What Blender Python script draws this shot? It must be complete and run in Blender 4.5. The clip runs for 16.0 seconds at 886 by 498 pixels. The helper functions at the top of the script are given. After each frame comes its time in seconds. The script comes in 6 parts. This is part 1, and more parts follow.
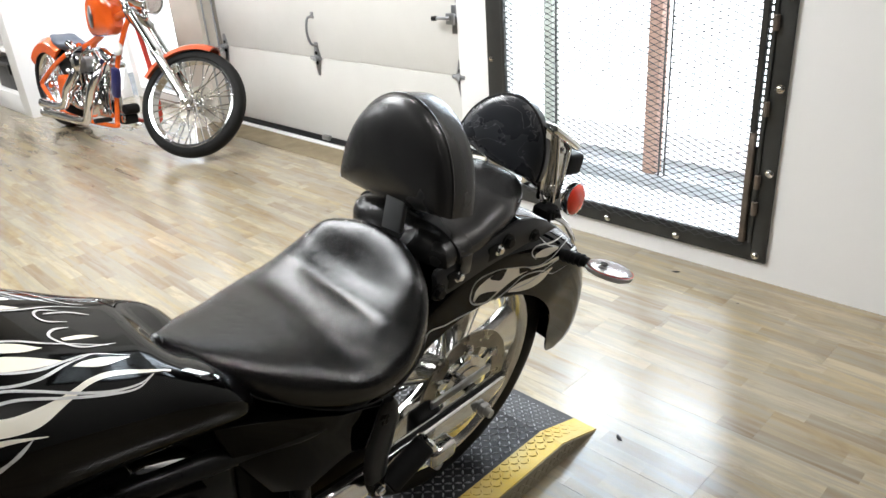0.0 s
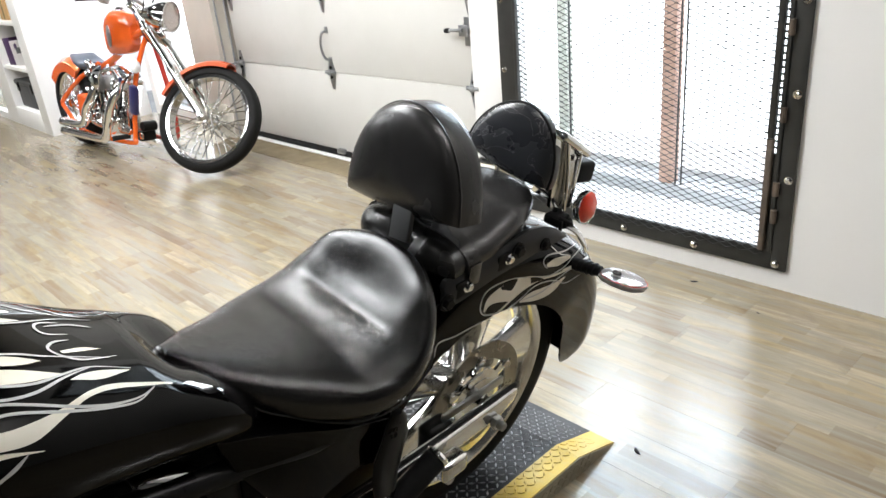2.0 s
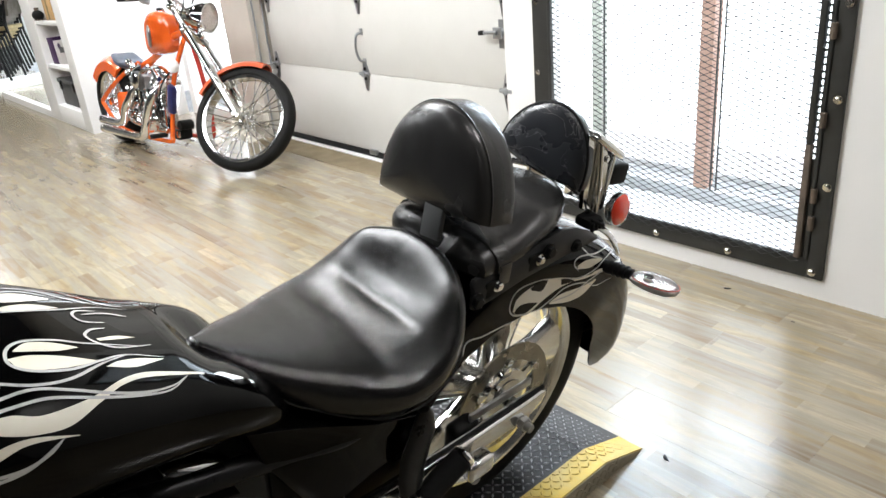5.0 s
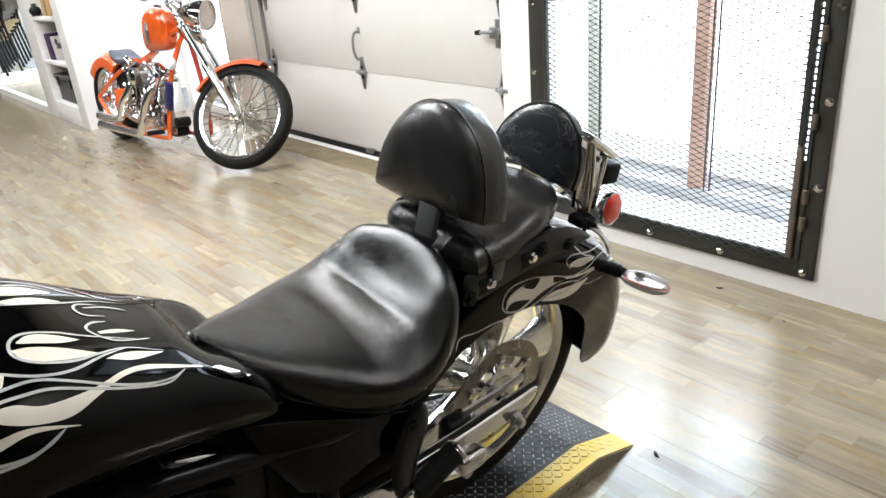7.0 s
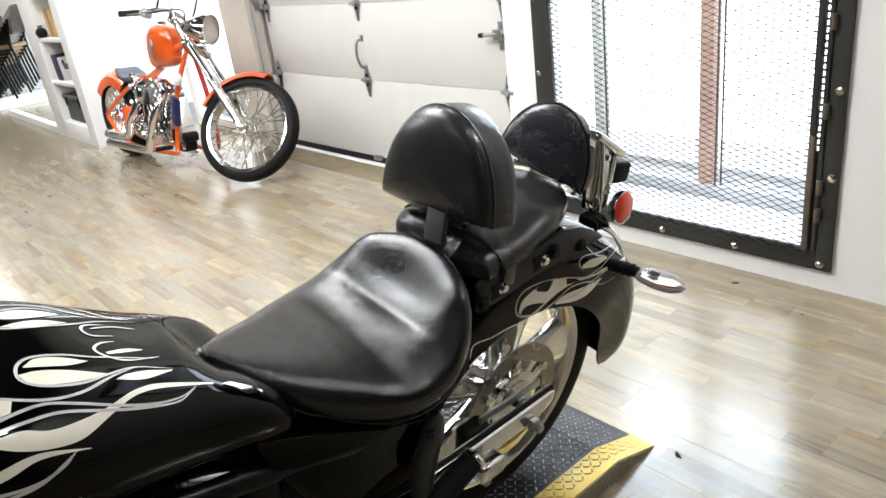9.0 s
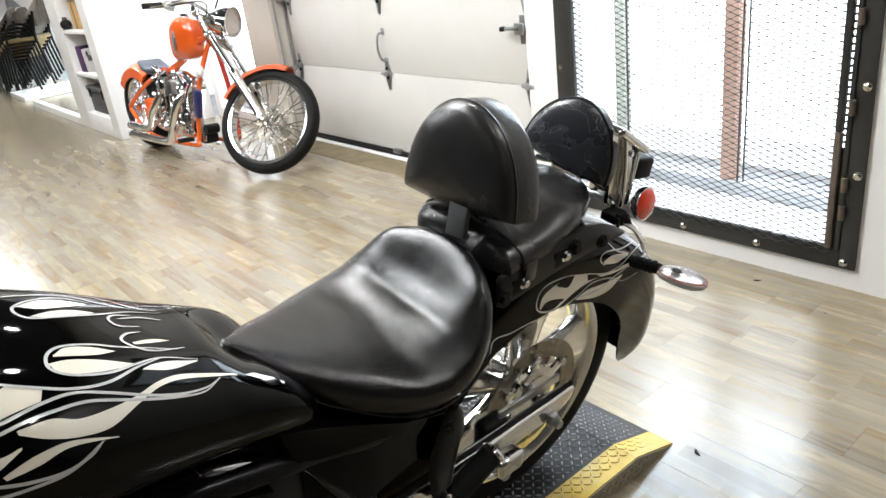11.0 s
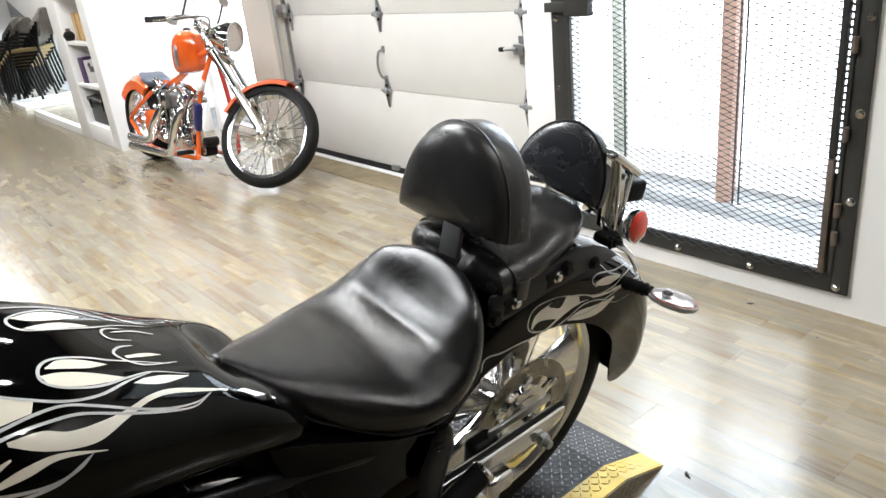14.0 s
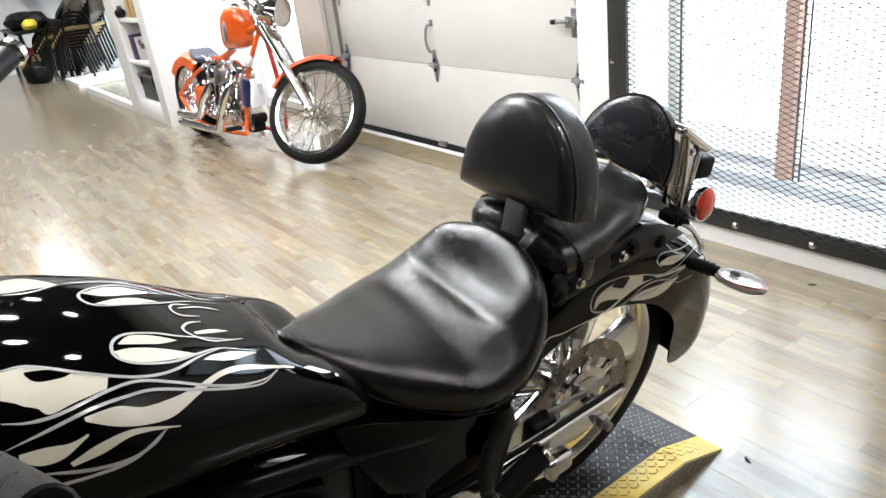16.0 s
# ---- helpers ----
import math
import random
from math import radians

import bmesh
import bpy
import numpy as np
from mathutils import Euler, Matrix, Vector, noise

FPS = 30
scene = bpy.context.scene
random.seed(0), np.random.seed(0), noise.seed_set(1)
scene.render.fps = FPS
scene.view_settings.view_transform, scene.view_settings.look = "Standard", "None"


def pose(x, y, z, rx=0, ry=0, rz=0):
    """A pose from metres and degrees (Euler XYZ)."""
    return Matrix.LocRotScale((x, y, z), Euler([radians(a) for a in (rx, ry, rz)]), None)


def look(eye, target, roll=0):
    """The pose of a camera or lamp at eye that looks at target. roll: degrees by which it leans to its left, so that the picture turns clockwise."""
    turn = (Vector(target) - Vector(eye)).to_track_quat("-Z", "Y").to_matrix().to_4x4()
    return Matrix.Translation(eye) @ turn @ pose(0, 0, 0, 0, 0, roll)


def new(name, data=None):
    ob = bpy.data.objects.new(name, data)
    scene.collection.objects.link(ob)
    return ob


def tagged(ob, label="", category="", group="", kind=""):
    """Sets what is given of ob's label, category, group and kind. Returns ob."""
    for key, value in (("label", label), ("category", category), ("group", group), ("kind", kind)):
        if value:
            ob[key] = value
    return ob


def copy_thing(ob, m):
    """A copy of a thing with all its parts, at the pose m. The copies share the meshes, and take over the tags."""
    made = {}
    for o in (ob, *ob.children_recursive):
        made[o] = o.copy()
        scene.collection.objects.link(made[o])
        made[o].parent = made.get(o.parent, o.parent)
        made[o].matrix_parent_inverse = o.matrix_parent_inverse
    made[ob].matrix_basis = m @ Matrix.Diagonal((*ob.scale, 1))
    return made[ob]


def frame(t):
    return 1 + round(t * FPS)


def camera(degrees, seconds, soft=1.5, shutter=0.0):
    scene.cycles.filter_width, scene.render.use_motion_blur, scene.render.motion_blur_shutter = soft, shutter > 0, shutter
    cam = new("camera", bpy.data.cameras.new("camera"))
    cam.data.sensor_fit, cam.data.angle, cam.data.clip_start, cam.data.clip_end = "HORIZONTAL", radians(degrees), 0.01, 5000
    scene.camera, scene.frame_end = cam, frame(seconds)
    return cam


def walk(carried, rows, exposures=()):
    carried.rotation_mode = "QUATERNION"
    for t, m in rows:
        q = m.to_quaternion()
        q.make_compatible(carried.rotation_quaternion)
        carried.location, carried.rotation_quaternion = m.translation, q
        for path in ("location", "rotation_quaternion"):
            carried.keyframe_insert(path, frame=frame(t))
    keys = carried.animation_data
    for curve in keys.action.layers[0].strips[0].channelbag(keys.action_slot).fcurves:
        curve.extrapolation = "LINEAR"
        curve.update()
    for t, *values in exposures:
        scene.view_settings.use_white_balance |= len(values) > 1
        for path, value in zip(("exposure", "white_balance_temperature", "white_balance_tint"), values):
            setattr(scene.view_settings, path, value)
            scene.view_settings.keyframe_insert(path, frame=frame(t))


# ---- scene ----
cam = camera(62.7, 16.0)
PATH = [
    (0, (-0.321, 0.934, 1.316), (-1.636, 2.186, 0.477), -4.3),
    (0.5, (-0.334, 0.956, 1.313), (-1.673, 2.198, 0.498), -6.6),
    (1, (-0.34, 0.962, 1.305), (-1.681, 2.212, 0.505), -6.4),
    (1.5, (-0.33, 0.953, 1.31), (-1.675, 2.196, 0.507), -6.6),
    (2, (-0.32, 0.957, 1.3), (-1.68, 2.185, 0.499), -5.5),
    (2.5, (-0.318, 0.96, 1.293), (-1.66, 2.185, 0.456), -4.8),
    (3, (-0.305, 0.964, 1.291), (-1.656, 2.193, 0.474), -5.5),
    (3.5, (-0.307, 0.959, 1.291), (-1.657, 2.183, 0.466), -5.1),
    (4, (-0.319, 0.955, 1.289), (-1.713, 2.146, 0.489), -4.4),
    (6.5, (-0.308, 0.949, 1.301), (-1.731, 2.114, 0.517), -5.8),
    (7, (-0.3, 0.942, 1.3), (-1.71, 2.12, 0.51), -4.9),
    (7.5, (-0.305, 0.954, 1.298), (-1.697, 2.153, 0.507), -5.4),
    (8, (-0.308, 0.955, 1.295), (-1.713, 2.135, 0.499), -6.5),
    (10.5, (-0.313, 0.955, 1.298), (-1.769, 2.093, 0.532), -7.2),
    (11, (-0.314, 0.949, 1.299), (-1.775, 2.065, 0.513), -7.4),
    (11.5, (-0.315, 0.951, 1.3), (-1.783, 2.068, 0.526), -7.6),
    (12, (-0.318, 0.951, 1.306), (-1.821, 2.045, 0.569), -7.2),
    (12.5, (-0.313, 0.954, 1.305), (-1.784, 2.078, 0.549), -6.3),
    (13, (-0.307, 0.951, 1.305), (-1.781, 2.065, 0.539), -6.6),
    (13.5, (-0.305, 0.947, 1.307), (-1.787, 2.064, 0.56), -6.1),
    (14, (-0.302, 0.95, 1.307), (-1.769, 2.086, 0.561), -6.2),
    (14.5, (-0.294, 0.953, 1.305), (-1.761, 2.081, 0.546), -6.5),
    (15, (-0.304, 0.955, 1.304), (-1.814, 2.036, 0.561), -7.2),
    (15.5, (-0.323, 0.951, 1.306), (-1.867, 1.987, 0.57), -8.1),
    (16, (-0.343, 0.936, 1.303), (-1.864, 1.964, 0.51), -7.2),
]
EXPOSURES = [(0, 0.0), (16, 0.0)]
walk(cam, [(t, look(eye, target, roll)) for t, eye, target, roll in PATH], EXPOSURES)

# ---- light ----
world = bpy.data.worlds.new("world")
scene.world = world
world.use_nodes = True
sky = world.node_tree.nodes.new("ShaderNodeTexSky")
sky.sky_type = "NISHITA"
sky.sun_disc = False
sky.sun_elevation = radians(38)
sky.sun_rotation = radians(200)
world.node_tree.links.new(sky.outputs[0], world.node_tree.nodes["Background"].inputs[0])
world.node_tree.nodes["Background"].inputs[1].default_value = 0.12


def area_lamp(name, m, sx, sy, watts, colour=(1, 1, 1), shape="RECTANGLE"):
    d = bpy.data.lights.new(name, "AREA")
    d.shape, d.size, d.size_y, d.energy, d.color = shape, sx, sy, watts, colour
    ob = new(name, d)
    ob.matrix_world = m
    return ob


LAMP_W = 24
GATE_W, SIDE_W = 72, 18


# ---- materials ----
class Nodes:
    """A small builder for node materials."""

    def __init__(self, name, base=(0.5, 0.5, 0.5), rough=0.5, metal=0.0, coat=0.0, ior=1.5):
        self.m = bpy.data.materials.new(name)
        self.m.use_nodes = True
        self.t = self.m.node_tree
        self.b = self.t.nodes["Principled BSDF"]
        self.set("Base Color", (*base, 1))
        self.set("Roughness", rough)
        self.set("Metallic", metal)
        self.set("IOR", ior)
        self.set("Coat Weight", coat)
        self.set("Specular IOR Level", 0.5)
        self.set("Coat Roughness", 0.03)
        self.coord = None

    def set(self, key, value):
        self.b.inputs[key].default_value = value

    def node(self, kind, **values):
        n = self.t.nodes.new(kind)
        for k, v in values.items():
            if k in n.inputs:
                n.inputs[k].default_value = v
        return n

    def link(self, a, b):
        self.t.links.new(a, b)

    def space(self, scale=(1, 1, 1), source="Object"):
        c = self.node("ShaderNodeTexCoord")
        mp = self.node("ShaderNodeMapping")
        mp.inputs["Scale"].default_value = scale
        self.link(c.outputs[source], mp.inputs["Vector"])
        return mp.outputs["Vector"]

    def noise(self, scale, detail=4, rough=0.55, vector=None, distortion=0.0):
        n = self.node("ShaderNodeTexNoise", Scale=scale, Detail=detail, Roughness=rough, Distortion=distortion)
        self.link(vector or self.space(), n.inputs["Vector"])
        return n.outputs["Fac"]

    def ramp(self, fac, stops):
        r = self.node("ShaderNodeValToRGB")
        while len(r.color_ramp.elements) < len(stops):
            r.color_ramp.elements.new(0.5)
        for e, (p, c) in zip(r.color_ramp.elements, stops):
            e.position, e.color = p, (*c, 1) if len(c) == 3 else c
        self.link(fac, r.inputs[0])
        return r.outputs[0]

    def mix(self, fac, a, b, blend="MIX"):
        n = self.t.nodes.new("ShaderNodeMix")
        n.data_type, n.blend_type = "RGBA", blend
        for sock, v in ((n.inputs[0], fac), (n.inputs[6], a), (n.inputs[7], b)):
            if isinstance(v, (int, float)):
                sock.default_value = v
            elif isinstance(v, tuple):
                sock.default_value = (*v, 1) if len(v) == 3 else v
            else:
                self.link(v, sock)
        return n.outputs[2]

    def range(self, fac, lo, hi, a=0.0, b=1.0):
        n = self.node("ShaderNodeMapRange")
        for k, v in zip(("From Min", "From Max", "To Min", "To Max"), (a, b, lo, hi)):
            n.inputs[k].default_value = v
        self.link(fac, n.inputs["Value"])
        return n.outputs["Result"]

    def colour(self, sock):
        self.link(sock, self.b.inputs["Base Color"])
        return self

    def roughness(self, sock):
        self.link(sock, self.b.inputs["Roughness"])
        return self

    def bump(self, height, strength=0.3, distance=0.002):
        n = self.node("ShaderNodeBump", Strength=strength, Distance=distance)
        self.link(height, n.inputs["Height"])
        self.link(n.outputs[0], self.b.inputs["Normal"])
        return self


def worn(name, a, b, scale, rough=(0.4, 0.6), metal=0.0, bump=0.15, fine=90, coat=0.0, depth=0.001, ior=1.5, spec=0.5):
    """A surface with large stains between two colours, a fine grain and slight relief."""
    n = Nodes(name, a, rough[0], metal, coat, ior)
    n.set("Specular IOR Level", spec)
    big, small = n.noise(scale, 5), n.noise(fine, 3)
    n.colour(n.mix(n.range(small, 0, 0.35), n.ramp(big, [(0.3, a), (0.7, b)]), b))
    n.roughness(n.range(big, rough[0], rough[1], 0.3, 0.7))
    if bump:
        n.bump(small, bump, depth)
    return n.m


M_WALL = worn("wall_paint", (0.80, 0.79, 0.775), (0.76, 0.75, 0.735), 1.3, (0.45, 0.6), bump=0.12, fine=60)
M_CEIL = worn("dark_ceiling_paint", (0.035, 0.035, 0.036), (0.05, 0.05, 0.05), 0.8, (0.7, 0.85))
# For walls out of view, dark to hold down reflections
M_UNSEENWALL = worn("grey_wall_paint", (0.03, 0.03, 0.031), (0.04, 0.04, 0.04), 0.9, (0.5, 0.7))
M_DOOR = worn("door_paint", (0.62, 0.61, 0.58), (0.57, 0.56, 0.53), 2.2, (0.35, 0.5), fine=160, bump=0.2)
M_MIDGREY = worn("mid_grey_wall_paint", (0.52, 0.52, 0.52), (0.45, 0.45, 0.45), 0.9, (0.5, 0.7))
M_JAMB = worn("jamb_paint", (0.52, 0.48, 0.42), (0.46, 0.43, 0.38), 3, (0.4, 0.6))
M_SHELF = worn("shelf_paint", (0.82, 0.82, 0.81), (0.78, 0.78, 0.77), 3, (0.35, 0.5))
M_GALV = worn("galvanised_steel", (0.42, 0.43, 0.44), (0.3, 0.31, 0.32), 14, (0.3, 0.5), metal=1.0)
M_IRON = worn("dark_gate_steel", (0.026, 0.027, 0.026), (0.05, 0.05, 0.047), 9, (0.4, 0.62), metal=0.4, fine=120, bump=0.3)
M_RUST = worn("rusty_steel", (0.16, 0.12, 0.09), (0.09, 0.075, 0.06), 20, (0.5, 0.75), metal=0.3)
M_MESH = worn("mesh_steel", (0.03, 0.03, 0.03), (0.05, 0.05, 0.048), 20, (0.55, 0.75))
M_BRICKPOST = worn("red_oxide_paint", (0.50, 0.31, 0.24), (0.44, 0.27, 0.2), 6, (0.5, 0.7))
M_RAILGREY = worn("pale_rail_paint", (0.52, 0.53, 0.54), (0.44, 0.45, 0.46), 8, (0.4, 0.6))
M_SILL = worn("sill_paint", (0.82, 0.82, 0.82), (0.76, 0.76, 0.76), 4, (0.4, 0.6))
M_CONC = worn("grey_rail", (0.3, 0.31, 0.32), (0.22, 0.23, 0.24), 8, (0.5, 0.7))
M_BLACKRUB = worn("black_rubber", (0.008, 0.008, 0.0085), (0.014, 0.014, 0.014), 18, (0.55, 0.75), bump=0.3, fine=200, ior=1.38, spec=0.22)
M_TYRE = worn("tyre_rubber", (0.006, 0.006, 0.0063), (0.011, 0.0105, 0.010), 12, (0.5, 0.68), bump=0.3, fine=150, ior=1.38, spec=0.2)
M_CHROME = worn("chrome", (0.78, 0.78, 0.79), (0.7, 0.7, 0.7), 20, (0.04, 0.1), metal=1.0, bump=0)
M_POLISH = worn("polished_aluminium", (0.72, 0.71, 0.69), (0.6, 0.59, 0.57), 14, (0.12, 0.25), metal=1.0, bump=0.04)
M_RIM = worn("polished_rim", (0.85, 0.85, 0.84), (0.78, 0.78, 0.77), 14, (0.13, 0.2), metal=1.0, bump=0)
M_CAST = worn("cast_aluminium", (0.5, 0.5, 0.5), (0.38, 0.38, 0.38), 25, (0.28, 0.45), metal=1.0, bump=0.25, fine=150)
M_GLOSS = worn("gloss_black_paint", (0.0008, 0.0008, 0.0009), (0.0014, 0.0014, 0.0014), 4, (0.03, 0.06), bump=0, ior=1.4, spec=0.24)
M_SATIN = worn("satin_black_metal", (0.006, 0.006, 0.0065), (0.010, 0.010, 0.0105), 12, (0.24, 0.36), bump=0.08, fine=220, ior=1.38, spec=0.22)
# Satin black a few tones paler, for the fender struts
M_PALESATIN = worn("paler_satin_black_metal", (0.016, 0.016, 0.0165), (0.024, 0.024, 0.0245), 12, (0.27, 0.38), bump=0.08, fine=220, ior=1.42, spec=0.4)
M_DARK = worn("dark_engine_metal", (0.005, 0.005, 0.005), (0.010, 0.010, 0.0095), 14, (0.35, 0.55), bump=0.1, ior=1.38, spec=0.2)
M_DISC = worn("brake_disc_steel", (0.36, 0.33, 0.28), (0.28, 0.26, 0.22), 30, (0.22, 0.38), metal=1.0, bump=0.1, fine=260)
M_ORANGE = worn("orange_paint", (0.74, 0.118, 0.014), (0.66, 0.095, 0.012), 5, (0.16, 0.22), bump=0, coat=1.0)
M_ORANGE2 = worn("dull_orange_paint", (0.62, 0.10, 0.03), (0.5, 0.085, 0.03), 8, (0.25, 0.4), bump=0, coat=0.5)
M_REDTUBE = worn("red_frame_paint", (0.50, 0.05, 0.03), (0.42, 0.04, 0.03), 8, (0.2, 0.3), bump=0, coat=0.7)
M_BLUESEAT = worn("blue_grey_vinyl", (0.05, 0.065, 0.095), (0.08, 0.095, 0.125), 14, (0.3, 0.45), bump=0.2)
M_BLUE = worn("blue_cover", (0.014, 0.014, 0.07), (0.02, 0.022, 0.10), 8, (0.3, 0.4), bump=0)
M_FLAME = worn("flame_cream_paint", (0.80, 0.76, 0.66), (0.74, 0.68, 0.55), 7, (0.13, 0.2), bump=0, coat=1.0)
M_PIN = worn("flame_silver_outline", (0.52, 0.51, 0.49), (0.44, 0.44, 0.43), 9, (0.15, 0.22), bump=0, coat=1.0)
M_SILVER = worn("silvered_reflector", (0.86, 0.85, 0.84), (0.8, 0.78, 0.76), 20, (0.25, 0.35), metal=1.0, bump=0)
M_RED = Nodes("red_lens", (0.92, 0.06, 0.03), 0.12, 0, 1.0)
M_RED.set("Transmission Weight", 0.1)
M_RED = M_RED.m
M_LENS = Nodes("clear_lens", (0.95, 0.90, 0.88), 0.12, 0.0, 0.0, 1.22)
M_LENS.set("Transmission Weight", 0.9)
M_LENS = M_LENS.m
M_GLASS = Nodes("window_glass", (1, 1, 1), 0.0, 0.0, 0.0, 1.05)
M_GLASS.set("Transmission Weight", 1.0)
M_GLASS = M_GLASS.m
M_TAN = worn("tan_upholstery", (0.24, 0.18, 0.075), (0.19, 0.14, 0.06), 16, (0.7, 0.9), bump=0.3)
M_TAUPE = worn("taupe_upholstery", (0.20, 0.18, 0.16), (0.13, 0.12, 0.10), 16, (0.7, 0.9), bump=0.3)
M_APRON = worn("tan_concrete", (0.245, 0.195, 0.115), (0.165, 0.13, 0.078), 5, (0.45, 0.65), bump=0.25, fine=120)
M_CARD = worn("cardboard", (0.55, 0.36, 0.16), (0.48, 0.3, 0.13), 8, (0.7, 0.85))
M_PURPLE = worn("purple_print", (0.04, 0.015, 0.06), (0.06, 0.025, 0.09), 12, (0.4, 0.5), bump=0)
M_POST = worn("pale_frame_paint", (0.50, 0.51, 0.44), (0.44, 0.45, 0.39), 12, (0.4, 0.55), bump=0.05)
M_PAPER = worn("white_box_print", (0.66, 0.64, 0.62), (0.55, 0.53, 0.52), 14, (0.5, 0.6), bump=0)
M_BIN = worn("charcoal_plastic", (0.045, 0.048, 0.05), (0.065, 0.067, 0.07), 10, (0.45, 0.6))
M_YELLOWBAG = worn("yellow_fabric", (0.75, 0.62, 0.05), (0.65, 0.52, 0.04), 10, (0.7, 0.8))
M_REDBAG = worn("red_fabric", (0.4, 0.03, 0.025), (0.3, 0.03, 0.02), 10, (0.7, 0.8))


def leather(name, base, scratch=0.0, rough=(0.17, 0.25), crease_depth=0.22, relief=0.6, depth=0.0012, cobble=0.0):
    """Black grained vinyl with fine creases, soft wrinkles and rubbed highlights."""
    n = Nodes(name, base, 0.25, ior=1.52)
    grain = n.node("ShaderNodeTexVoronoi", Scale=480.0)
    n.link(n.space(), grain.inputs["Vector"])
    pull = n.noise(13, 3, 0.5, n.space((1, 1.5, 1)), 0.6)
    crease = n.noise(52, 6, 0.62, n.space((1.5, 0.8, 1)), 2.2)
    folded = n.ramp(crease, [(0.34, (0, 0, 0)), (0.50, (1, 1, 1)), (0.66, (0, 0, 0))])
    where = n.range(n.noise(7, 3), 0.0, 1.0, 0.36, 0.62)
    folds = n.mix(where, (0, 0, 0), folded)
    height = n.mix(0.22, n.mix(crease_depth, pull, folds), grain.outputs["Distance"])
    if cobble:
        pebble = n.noise(125, 4, 0.6, n.space((1.25, 0.85, 1)), 1.2)
        height = n.mix(cobble, height, pebble)
    n.bump(height, relief, depth)
    rubbed = n.noise(9, 4)
    n.roughness(n.range(rubbed, rough[0], rough[1], 0.3, 0.7))
    line = n.noise(9, 3, 0.5, n.space((1, 2.2, 1.5)), 1.5)
    worn_in = tuple(min(1, c * 1.5 + 0.001) for c in base)
    scuffs = n.ramp(line, [(0.494, (0, 0, 0)), (0.5, (scratch, scratch, scratch)), (0.506, (0, 0, 0))])
    n.colour(n.mix(scuffs, n.mix(rubbed, base, worn_in), (0.22, 0.22, 0.23)))
    return n.m


M_LEATHER = leather("black_vinyl", (0.007, 0.0069, 0.0068), 0.0, (0.12, 0.18), 0.10, 0.85, 0.0021, 0.40)
M_PAD = leather("satin_black_vinyl", (0.017, 0.0167, 0.0166), 0.0, (0.20, 0.29), 0.05, 0.5, 0.0014, 0.20)
M_BAND = leather("strap_vinyl", (0.014, 0.0135, 0.013), 0.0, (0.22, 0.32), 0.03, 0.3)
M_LEATHER2 = leather("scuffed_black_vinyl", (0.019, 0.0205, 0.024), 0.7, (0.23, 0.32), 0.05, 0.4, 0.0013, 0.15)


